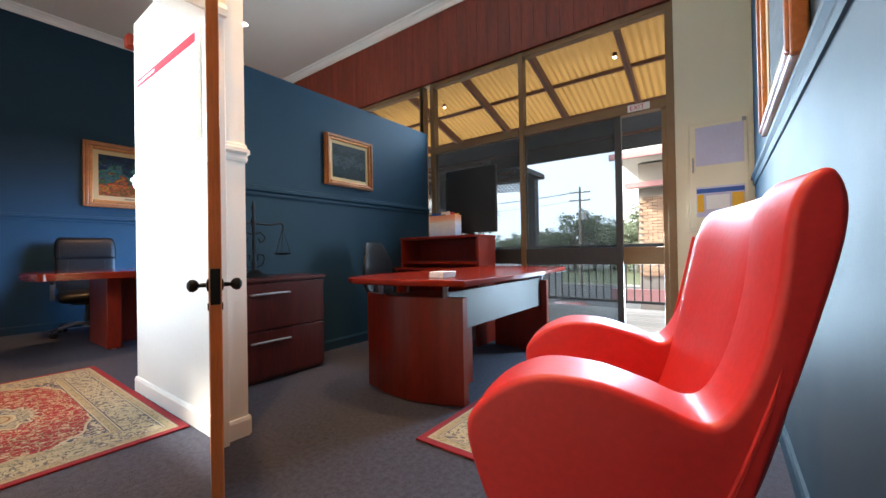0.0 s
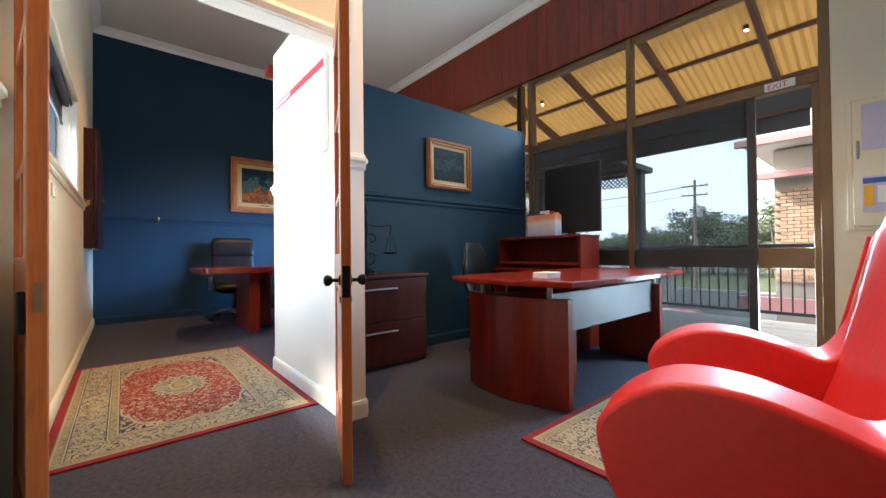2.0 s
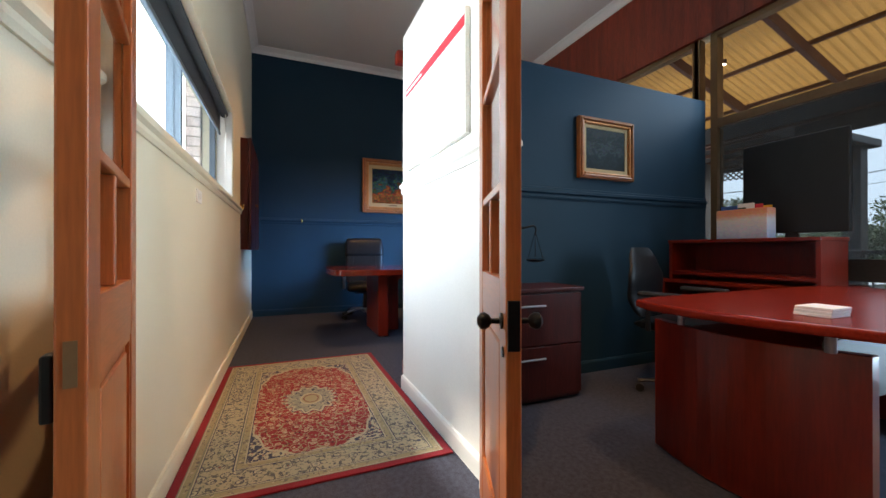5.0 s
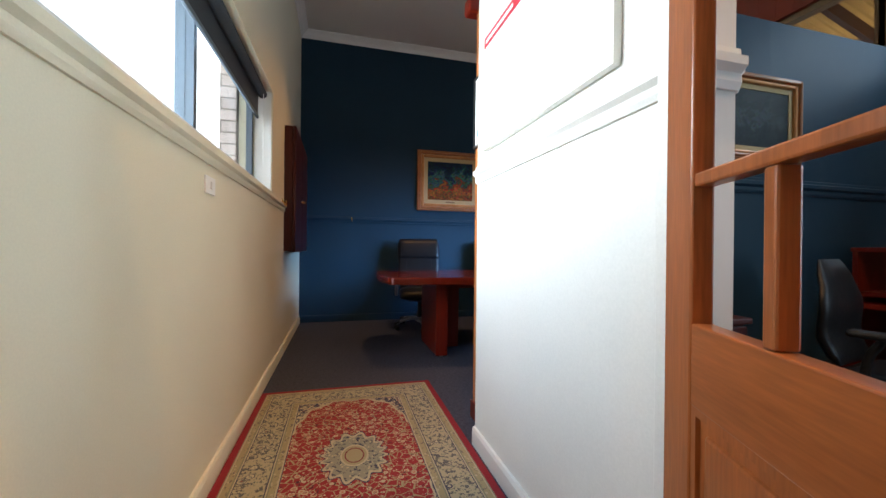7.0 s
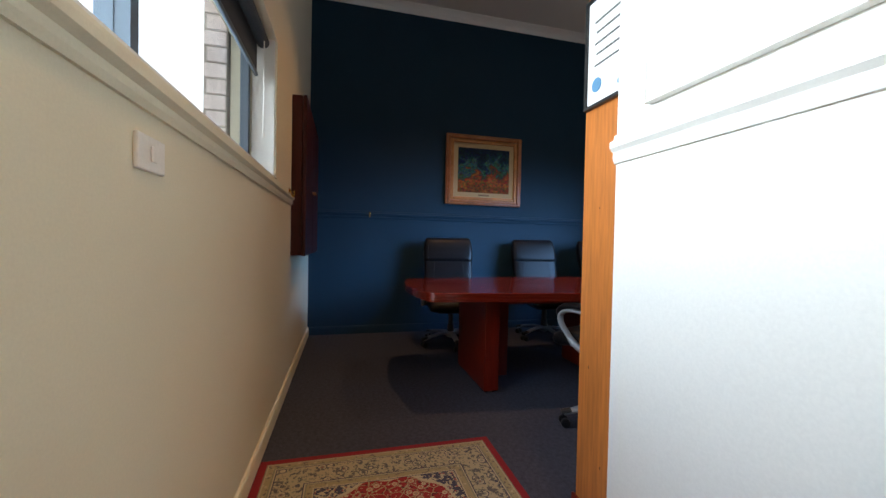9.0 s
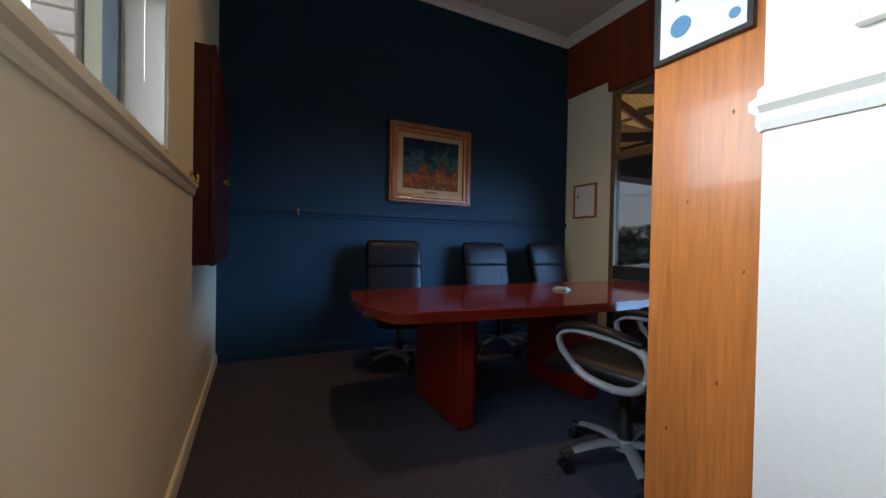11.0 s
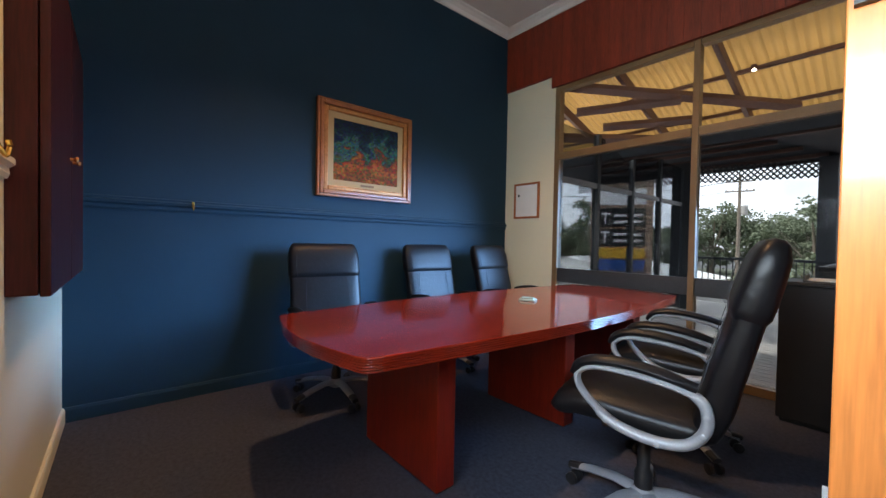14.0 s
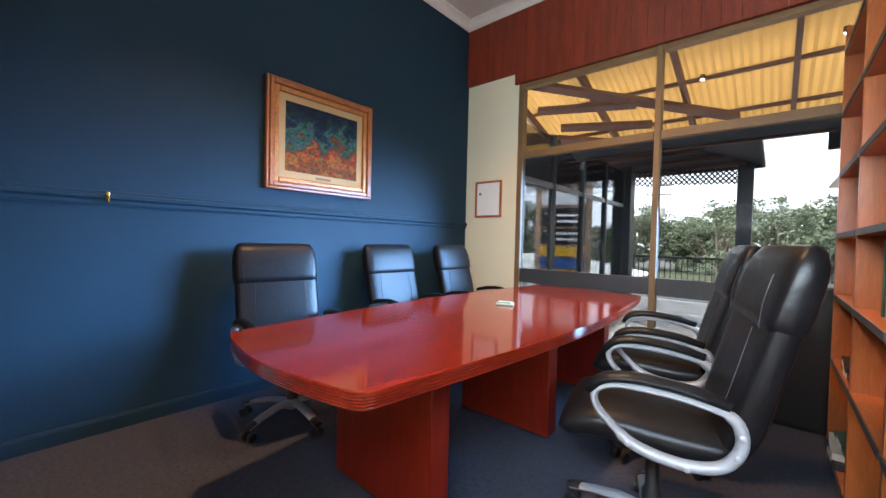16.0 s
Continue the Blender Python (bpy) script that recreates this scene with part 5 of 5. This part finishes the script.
# ---- office ----
dk = thing("executive_desk", "cherry-red desk with bowed end panel, grey modesty panel and raised top", "desk")
outline = [(-1.05, 4.02), (-1.04, 2.50), (-0.99, 2.335), (-0.90, 2.29), (-0.70, 2.285), (-0.45, 2.32), (-0.19, 2.39), (-0.17, 2.9), (-0.175, 3.4), (-0.22, 3.75), (-0.24, 4.02)]
part("desktop", slab(outline, 0.034, 0.010, 3, Matrix.Translation((0, 0, 0.700))), CHERRY_D, dk)
bow = [(-1.085 + 0.74 * k / 12, 2.575 - 0.085 * math.sin(math.pi * k / 12) + 0.03 * k / 12) for k in range(13)]
part("end_panel", slab(bow + [(x, y + 0.045) for x, y in reversed(bow)], 0.612, 0.003, 1, Matrix.Translation((0, 0, 0.005))), CHERRY, dk, "bowed cherry veneer end panel")
part("end_panel", box(-0.90, 3.985, 0.005, -0.395, 4.03, 0.617, 0.003), CHERRY, dk)
part("modesty_panel", box(-0.475, 2.62, 0.40, -0.45, 3.983, 0.64, 0.003), GREYPANEL, dk, "grey modesty panel")
part("pedestal", box(-0.95, 2.63, 0.01, -0.52, 2.98, 0.60, 0.004), CHERRY, dk)
for px, py in ((-0.93, 2.545), (-0.42, 2.545), (-0.80, 4.005), (-0.45, 4.005)):
    part("top_support", moved(lathe([(0.016, 0), (0.016, 0.083)], 14), Matrix.Translation((px, py, 0.617))), SILVER, dk, "brushed metal support post")
part("cable_grommet", moved(lathe([(0.018, 0), (0.012, 0.02)], 12), Matrix.Translation((-0.30, 2.75, 0.68))), BLACK, dk)
cards = thing("business_cards", "stack of white business cards on the desk", "cards")
for k in range(3):
    part("card_pile", box(-0.50 + 0.002 * k, 2.50, 0.7345 + 0.011 * k, -0.40 + 0.002 * k, 2.62, 0.7445 + 0.011 * k, 0.002), PAPER, cards)
cr = thing("credenza", "cherry-red credenza behind the desk", "credenza")
part("top", box(-2.02, 3.80, 0.69, -0.98, 4.42, 0.72, 0.005), CHERRY_T, cr)
part("side", box(-2.015, 3.83, 0, -1.985, 4.40, 0.69), CHERRY, cr)
part("side", box(-1.015, 3.83, 0, -0.985, 4.40, 0.69), CHERRY, cr)
part("back_panel", box(-1.985, 4.37, 0.1, -1.015, 4.39, 0.69), CHERRY, cr)
hu = thing("desk_hutch", "open cherry-red shelf hutch on the credenza", "hutch")
part("top", box(-1.995, 3.88, 1.01, -1.0, 4.22, 1.035, 0.004), CHERRY, hu)
part("side", box(-1.99, 3.89, 0.72, -1.965, 4.21, 1.01), CHERRY, hu)
part("side", box(-1.03, 3.89, 0.72, -1.005, 4.21, 1.01), CHERRY, hu)
part("back_panel", box(-1.965, 4.19, 0.72, -1.03, 4.21, 1.01), CHERRY, hu)
part("shelf", box(-1.965, 3.895, 0.755, -1.03, 4.19, 0.78), CHERRY, hu)
mo = thing("computer_monitor", "black flat computer monitor seen from behind", "monitor")
part("panel", box(-1.63, 4.245, 1.075, -1.01, 4.285, 1.76, 0.008), BLACK, mo)
part("stand", box(-1.36, 4.255, 0.735, -1.28, 4.275, 1.08, 0.004), BLACK, mo)
part("foot", box(-1.46, 4.23, 0.721, -1.18, 4.37, 0.735, 0.004), BLACK, mo)
og = thing("brochure_box", "clear brochure box with pastel print and coloured leaflets", "brochure box")
PASTEL = painting_mat("pastel_print", [(0.35, 0.45, 0.65), (0.55, 0.62, 0.75), (0.70, 0.72, 0.74), (0.75, 0.40, 0.25), (0.72, 0.30, 0.18)], [0.05, 0.3, 0.62, 0.80, 0.98], 3, 0.12, 0.25)
part("box", box(-1.68, 4.00, 1.036, -1.34, 4.11, 1.255, 0.006), PASTEL, og)
for k, (c, zz) in enumerate(((SIGNBLUE, 1.285), (BOOKC[0], 1.27), (PAPER, 1.30), (REDINK, 1.29), (SIGNYEL, 1.275))):
    part("leaflet", moved(box(0, 0, 0, 0.11, 0.006, zz - 1.05), pose(-1.66 + 0.05 * k, 4.03 + 0.014 * k, 1.05, 0, 0, 4 - 2 * k)), c, og)

oc = thing("task_chair", "black mesh-backed task chair behind the desk", "office chair", pose(-1.44, 3.32, 0, 0, 0, 12))
part("seat", soft_pad([(-0.24, 0.46), (0, 0.465), (0.24, 0.45)], [0.23, 0.25, 0.235], [0.04, 0.05, 0.035]), LEATHER, oc, shade=True)
part("backrest", soft_pad([(-0.22, 0.50), (-0.27, 0.62), (-0.265, 0.78), (-0.31, 0.97)], [0.18, 0.225, 0.225, 0.13], [0.030, 0.035, 0.030, 0.022], power=2.5), LEATHER, oc, shade=True)
for sd in (1, -1):
    a = part("armrest", sweep(smooth_open([(-0.12, sd * 0.26, 0.44), (-0.10, sd * 0.29, 0.58), (-0.06, sd * 0.29, 0.66)], 5), 0.016, seg=8), BLACK, oc)
    part("arm_pad", box(-0.16, sd * 0.29 - 0.035, 0.66, 0.13, sd * 0.29 + 0.035, 0.69, 0.012), BLACK, a)
part("gas_column", lathe([(0.03, 0.09), (0.03, 0.2), (0.022, 0.21), (0.022, 0.42)], 12), BLACK, oc)
for k in range(5):
    a = 2 * math.pi * k / 5
    lg = part("base_leg", sweep([(0.03 * math.cos(a), 0.03 * math.sin(a), 0.1), (0.29 * math.cos(a), 0.29 * math.sin(a), 0.075)], [0.028, 0.02], 0.014, 8), BLACK, oc)
    part("castor_wheel", moved(lathe([(0.01, 0), (0.027, 0.003), (0.027, 0.04), (0.01, 0.043)], 12), pose(0.28 * math.cos(a), 0.28 * math.sin(a), 0.028, 0, 0, math.degrees(a)) @ pose(0, -0.02, 0, -90, 0, 0)), BLACK, lg)

# lateral filing cabinet
fc = thing("filing_cabinet", "dark cherry two-drawer lateral filing cabinet", "filing cabinet")
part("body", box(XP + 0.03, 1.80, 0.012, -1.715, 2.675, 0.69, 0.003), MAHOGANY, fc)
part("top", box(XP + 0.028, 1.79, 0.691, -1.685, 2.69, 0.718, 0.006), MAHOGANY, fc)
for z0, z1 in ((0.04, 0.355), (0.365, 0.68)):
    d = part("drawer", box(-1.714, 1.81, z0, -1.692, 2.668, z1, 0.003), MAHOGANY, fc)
    part("handle", sweep(smooth_open([(-1.692, 2.10, z1 - 0.075), (-1.672, 2.12, z1 - 0.07), (-1.670, 2.24, z1 - 0.068), (-1.672, 2.36, z1 - 0.07), (-1.692, 2.38, z1 - 0.075)], 4), 0.007, seg=8), SILVER, d, "curved silver handle", True)

# scales of justice
sc = thing("balance_scales", "dark iron ornamental balance scales on the filing cabinet", "ornament", pose(-1.88, 2.22, 0.719, 0, 0, 83))
part("base", lathe([(0.10, 0), (0.10, 0.012), (0.06, 0.025), (0.03, 0.05)], 20), IRON, sc, shade=True)
part("column", lathe([(0.012, 0.04), (0.018, 0.10), (0.009, 0.14), (0.014, 0.22), (0.009, 0.28), (0.013, 0.36), (0.02, 0.40), (0.008, 0.44), (0.014, 0.50), (0.003, 0.55)], 12), IRON, sc, shade=True)
beam_ = part("beam", sweep(smooth_open([(-0.22, 0, 0.36), (-0.20, 0, 0.395), (-0.12, 0, 0.38), (0, 0, 0.385), (0.12, 0, 0.38), (0.20, 0, 0.395), (0.22, 0, 0.36)], 5), 0.006, seg=8, up=(0, 1, 0)), IRON, sc)
for sd in (1, -1):
    part("pan", moved(lathe([(0.02, 0.0), (0.055, 0.008), (0.062, 0.016), (0.058, 0.017), (0.02, 0.006)], 18), Matrix.Translation((sd * 0.21, 0, 0.155))), IRON, sc, shade=True)
    for q in range(3):
        a = q * 2 * math.pi / 3
        part("chain", sweep([(sd * 0.21, 0, 0.36), (sd * 0.21 + 0.058 * math.cos(a), 0.058 * math.sin(a), 0.17)], 0.0022, seg=5), IRON, sc)
    part("scroll", sweep(smooth_open([(0, 0, 0.30), (sd * 0.05, 0, 0.32), (sd * 0.08, 0, 0.28), (sd * 0.05, 0, 0.25), (sd * 0.035, 0, 0.28)], 5), 0.005, seg=6, up=(0, 1, 0)), IRON, sc)
    part("scroll", sweep(smooth_open([(0, 0, 0.06), (sd * 0.06, 0, 0.09), (sd * 0.07, 0, 0.15), (sd * 0.03, 0, 0.16), (sd * 0.03, 0, 0.12)], 5), 0.005, seg=6, up=(0, 1, 0)), IRON, sc)

# red lounge chair
rc = thing("lounge_chair", "glossy red leather wing chair with rounded arms", "armchair", pose(0.608, 1.84, 0, 0, 0, 15) @ Matrix.Translation((-0.68, -1.84, 0)))
side = [(0.415, 0.53), (0.445, 0.605), (0.53, 0.657), (0.63, 0.66), (0.72, 0.636), (0.80, 0.612), (0.848, 0.68), (0.880, 0.80), (0.896, 0.92), (0.918, 0.972), (0.950, 0.980), (0.962, 0.91), (0.926, 0.76), (0.872, 0.58), (0.814, 0.40), (0.73, 0.25), (0.60, 0.22), (0.49, 0.34)]
STAND = Matrix(((1, 0, 0, 0), (0, 0, 1, 0), (0, 1, 0, 0), (0, 0, 0, 1)))
for y0 in (1.470, 2.025):
    sp = smooth_closed([(a, b, 0) for a, b in side], 5)
    bm = slab([(p.x, p.y) for p in sp], 0.145, 0.0717, 8, Matrix.Translation((0, y0, 0)) @ STAND)
    if y0 > 1.6:
        for v in bm.verts:
            k = max(0.0, v.co.z - 0.6) / 0.37
            v.co.x, v.co.z = v.co.x + 0.02 + 0.012 * k, v.co.z - 0.035 * k
    sd = part("side_wing", bm, REDLEATHER, rc, shade=True)
    ys = y0 - 0.001 if y0 < 1.6 else y0 + 0.146
    part("piping", sweep(smooth_open([(0.935, ys + 0.024, 0.91), (0.908, ys + 0.012, 0.80), (0.878, ys + 0.003, 0.68), (0.845, ys, 0.58), (0.800, ys + 0.001, 0.46), (0.775, ys + 0.004, 0.39)], 5), 0.004, seg=6, up=(0, 1, 0)), REDLEATHER, sd)
bm = soft_pad([(0.81, 0.36), (0.855, 0.45), (0.903, 0.60), (0.943, 0.80), (0.964, 0.970)], [0.255, 0.268, 0.268, 0.26, 0.245], [0.05, 0.06, 0.06, 0.055, 0.045], 24)
for v in bm.verts:
    v.co.x -= 0.3 * v.co.y * v.co.y
part("backrest", moved(bm, Matrix.Translation((0, 1.822, 0))), REDLEATHER, rc, shade=True)
part("seat", moved(soft_pad([(0.40, 0.40), (0.55, 0.415), (0.70, 0.40), (0.80, 0.38)], [0.25, 0.26, 0.26, 0.25], [0.06, 0.07, 0.07, 0.05]), Matrix.Translation((0, 1.84, 0))), REDLEATHER, rc, shade=True)
part("shell_underside", moved(soft_pad([(0.48, 0.30), (0.62, 0.24), (0.76, 0.28)], [0.25, 0.27, 0.25], [0.04, 0.06, 0.04]), Matrix.Translation((0, 1.84, 0))), REDLEATHER, rc, shade=True)
part("pedestal", moved(lathe([(0.22, 0.0), (0.22, 0.012), (0.05, 0.03), (0.035, 0.06), (0.035, 0.22)], 24), Matrix.Translation((0.66, 1.84, 0))), SILVER, rc, shade=True)

# meter-box door with notices on the cream pier
mb = thing("meter_box", "cream meter-box door with taped notices on the pier", "cabinet door")
part("surround", boxes([(0.60, YW - 0.008, 1.00, 0.625, YW - 0.001, 1.90), (1.005, YW - 0.008, 1.00, 1.03, YW - 0.001, 1.90), (0.625, YW - 0.008, 1.00, 1.005, YW - 0.001, 1.025), (0.625, YW - 0.008, 1.875, 1.005, YW - 0.001, 1.90)], 0.002), CREAM, mb)
part("door", box(0.628, YW - 0.014, 1.028, 1.002, YW - 0.001, 1.872, 0.003), CREAM, mb)
part("handle", box(0.645, YW - 0.030, 1.48, 0.657, YW - 0.014, 1.60, 0.003), SILVER, mb)
part("latch", box(0.97, YW - 0.025, 1.84, 0.995, YW - 0.014, 1.87, 0.002), SILVER, mb)
NOTE = mat("lilac_notice", (0.52, 0.52, 0.68), 0.6, vary=0.05, bump=0)
part("notice", box(0.67, YW - 0.016, 1.53, 0.98, YW - 0.0142, 1.84), NOTE, mb)
nt = part("notice", box(0.67, YW - 0.016, 1.12, 0.98, YW - 0.0142, 1.36), NOTE, mb)
part("heading_band", box(0.672, YW - 0.018, 1.31, 0.978, YW - 0.0162, 1.345), SIGNBLUE, nt)
part("colour_block", box(0.675, YW - 0.018, 1.16, 0.72, YW - 0.0162, 1.30), SIGNYEL, nt)
part("colour_block", box(0.90, YW - 0.018, 1.16, 0.975, YW - 0.0162, 1.30), SIGNYEL, nt)
part("text_block", box(0.735, YW - 0.018, 1.18, 0.885, YW - 0.0162, 1.29), PAPER, nt)

ex = thing("exit_sign", "small white EXIT sticker above the sliding door", "sign")
part("plate", box(0.175, YW - 0.016, 2.085, 0.35, YW - 0.010, 2.145), PAPER, ex)
fcurve = bpy.data.curves.new("exit_text", "FONT")
fcurve.body, fcurve.size, fcurve.extrude = "EXIT", 0.058, 0.0005
tmp = new("exit_text_source", fcurve)
me = bpy.data.meshes.new_from_object(tmp.evaluated_get(bpy.context.evaluated_depsgraph_get()))
bpy.data.objects.remove(tmp)
me.materials.clear()
me.materials.append(REDINK)
tx = new("lettering", me)
tx.parent = ex
tx.matrix_basis = pose(0.19, YW - 0.0175, 2.095, 90, 0, 0)

# ceiling downlights
BULB = glow("downlight_glow", (1.0, 0.85, 0.65), 25)
for k, (dx, dy) in enumerate(((-4.08, 3.265), (-4.08, 1.81), (-0.6, 1.3), (0.28, 2.40))):
    dl = thing("downlight", "recessed white downlight in the ceiling", "downlight", pose(dx, dy, CZ - 0.012), "ceiling downlights")
    part("rim", lathe([(0.035, 0.008), (0.050, 0.0), (0.056, 0.004), (0.056, 0.0115)], 24), WHITE, dl)
    part("bulb", lathe([(0.030, 0.0), (0.034, 0.006)], 20), BULB, dl)
for k, (dx, dy) in enumerate(((-2.46, 5.4), (-0.1, 5.4), (-3.5, 5.6))):
    dl = thing("verandah_light", "small round lamp under the verandah roof", "downlight", pose(dx, dy, roof_z(dy) + 0.02), "verandah lamps")
    part("rim", lathe([(0.024, 0.0), (0.026, 0.05)], 16), BEAM, dl)
    part("bulb", lathe([(0.016, -0.004), (0.018, 0.0)], 16), BULB, dl)


# ---- rugs ----
def rug_mat(name, hx, hy):
    """Persian rug: bands by the distance to the rim, a star medallion and a floral field."""
    m = bpy.data.materials.new(name)
    m.use_nodes = True
    n, l = m.node_tree.nodes, m.node_tree.links
    b = n["Principled BSDF"]
    def node(kind, *vals, op=None):
        x = n.new("ShaderNode" + kind)
        if op:
            x.operation = op
        for i, v in enumerate(vals):
            if v is None:
                continue
            if isinstance(v, (int, float)):
                x.inputs[i].default_value = v
            else:
                l.new(v, x.inputs[i])
        return x
    def mix(f, a, c):
        x = n.new("ShaderNodeMixRGB")
        for i, v in enumerate((f, a, c)):
            if isinstance(v, tuple):
                x.inputs[i].default_value = (*v, 1)
            elif isinstance(v, (int, float)):
                x.inputs[i].default_value = v
            else:
                l.new(v, x.inputs[i])
        return x.outputs[0]
    tc = node("TexCoord")
    sep = node("SeparateXYZ", tc.outputs["Object"])
    ax = node("Math", sep.outputs[0], op="ABSOLUTE").outputs[0]
    ay = node("Math", sep.outputs[1], op="ABSOLUTE").outputs[0]
    dx = node("Math", hx, ax, op="SUBTRACT").outputs[0]
    dy = node("Math", hy, ay, op="SUBTRACT").outputs[0]
    rim = node("Math", dx, dy, op="MINIMUM").outputs[0]
    def vor(scale, feature="F1"):
        v = n.new("ShaderNodeTexVoronoi")
        v.feature = feature
        v.inputs["Scale"].default_value = scale
        l.new(tc.outputs["Object"], v.inputs["Vector"])
        return v
    v1, v2, v3, v4, v5 = vor(21), vor(58), vor(15), vor(24, "DISTANCE_TO_EDGE"), vor(40)
    ns = n.new("ShaderNodeTexNoise")
    ns.inputs["Scale"].default_value, ns.inputs["Detail"].default_value = 60, 4
    l.new(tc.outputs["Object"], ns.inputs["Vector"])
    less = lambda a, k: node("Math", a, k, op="LESS_THAN").outputs[0]
    more = lambda a, k: node("Math", a, k, op="GREATER_THAN").outputs[0]
    RED, CRM, GRN, NVY, TAN, ROSE = (0.25, 0.014, 0.018), (0.42, 0.36, 0.24), (0.20, 0.20, 0.13), (0.045, 0.045, 0.075), (0.30, 0.25, 0.14), (0.40, 0.17, 0.10)
    TEAL, EDGE = (0.24, 0.23, 0.17), (0.22, 0.008, 0.016)
    # floral field: cream and rose flowers, vines and dark buds on red
    field = mix(less(v4.outputs["Distance"], 0.045), RED, TAN)
    field = mix(less(v5.outputs["Distance"], 0.22), field, CRM)
    field = mix(less(v5.outputs["Distance"], 0.10), field, NVY)
    field = mix(less(v1.outputs["Distance"], 0.36), field, RED)
    field = mix(less(v1.outputs["Distance"], 0.30), field, CRM)
    field = mix(less(v1.outputs["Distance"], 0.20), field, ROSE)
    field = mix(less(v1.outputs["Distance"], 0.09), field, TEAL)
    field = mix(more(ns.outputs[0], 0.66), field, CRM)
    field = mix(less(ns.outputs[0], 0.36), field, (0.07, 0.012, 0.02))
    # border: beige ground with rosettes and small dark buds
    border = mix(less(v2.outputs["Distance"], 0.30), (0.36, 0.31, 0.20), GRN)
    border = mix(less(v5.outputs["Distance"], 0.14), border, CRM)
    border = mix(less(v3.outputs["Distance"], 0.34), border, NVY)
    border = mix(less(v3.outputs["Distance"], 0.29), border, CRM)
    border = mix(less(v3.outputs["Distance"], 0.19), border, TEAL)
    border = mix(less(v3.outputs["Distance"], 0.09), border, (0.20, 0.05, 0.04))
    border = mix(less(ns.outputs[0], 0.44), border, (0.10, 0.095, 0.09))
    # spandrels in the corners of the field: cream with dark sprays
    spandrel = mix(less(ns.outputs[0], 0.50), CRM, NVY)
    spandrel = mix(less(v5.outputs["Distance"], 0.20), spandrel, (0.26, 0.06, 0.06))
    power = lambda a, k: node("Math", a, k, op="POWER").outputs[0]
    times = lambda a, k: node("Math", a, k, op="MULTIPLY").outputs[0]
    plus = lambda a, c: node("Math", a, c, op="ADD").outputs[0]
    # lobed rim of the field
    ang = node("Math", sep.outputs[1], sep.outputs[0], op="ARCTAN2").outputs[0]
    lobe = node("Math", times(ang, 24.0), op="COSINE").outputs[0]
    oval = plus(plus(power(times(ax, 1 / (hx - 0.25)), 2.8), power(times(ay, 1 / (hy - 0.25)), 2.8)), times(lobe, 0.045))
    field = mix(more(oval, 0.93), field, CRM)
    field = mix(more(oval, 1.0), field, spandrel)
    # medallion, drawn out along the rug
    kx, ky = (0.68, 1.0) if hx > hy else (1.0, 0.68)
    mx_, my_ = times(sep.outputs[0], kx), times(sep.outputs[1], ky)
    r = power(plus(times(mx_, mx_), times(my_, my_)), 0.5)
    wob = node("Math", times(ang, 16.0), op="COSINE").outputs[0]
    rr = plus(r, times(wob, 0.014))
    med = mix(less(v5.outputs["Distance"], 0.25), TEAL, CRM)
    med = mix(less(ns.outputs[0], 0.42), med, NVY)
    field = mix(less(rr, 0.150), field, NVY)
    field = mix(less(rr, 0.144), field, CRM)
    field = mix(less(rr, 0.130), field, med)
    field = mix(less(r, 0.066), field, CRM)
    field = mix(less(r, 0.058), field, TAN)
    field = mix(less(r, 0.046), field, (0.16, 0.03, 0.03))
    field = mix(less(r, 0.040), field, TAN)
    guard = mix(less(v5.outputs["Distance"], 0.24), TAN, CRM)
    guard = mix(less(ns.outputs[0], 0.40), guard, (0.14, 0.12, 0.10))
    col = field
    for reach, tone in ((0.266, NVY), (0.262, CRM), (0.256, guard), (0.230, GRN), (0.224, CRM), (0.219, NVY), (0.214, border), (0.088, NVY), (0.084, CRM), (0.079, GRN), (0.072, guard), (0.046, CRM), (0.041, GRN), (0.036, EDGE)):
        col = mix(less(rim, reach), col, tone)
    l.new(col, b.inputs["Base Color"])
    b.inputs["Roughness"].default_value = 0.95
    fine = n.new("ShaderNodeTexNoise")
    fine.inputs["Scale"].default_value = 350
    l.new(tc.outputs["Object"], fine.inputs["Vector"])
    bp = n.new("ShaderNodeBump")
    bp.inputs["Strength"].default_value, bp.inputs["Distance"].default_value = 0.5, 0.003
    l.new(fine.outputs[0], bp.inputs["Height"])
    l.new(bp.outputs[0], b.inputs["Normal"])
    return m


def rug(x0, y0, x1, y1, label):
    hx, hy = (x1 - x0) / 2, (y1 - y0) / 2
    ob = part("rug", box(-hx, -hy, 0.001, hx, hy, 0.010, 0.003), rug_mat("persian_rug_wool", hx, hy))
    ob.location = ((x0 + x1) / 2, (y0 + y1) / 2, 0)
    return tagged(ob, label, "rug", "Persian rugs")


rug(-3.255, 0.47, -1.385, 1.622, "red and cream Persian rug with star medallion in the hall")
rug(-0.335, 2.175, 0.82, 3.955, "red and cream Persian rug under the red chair")
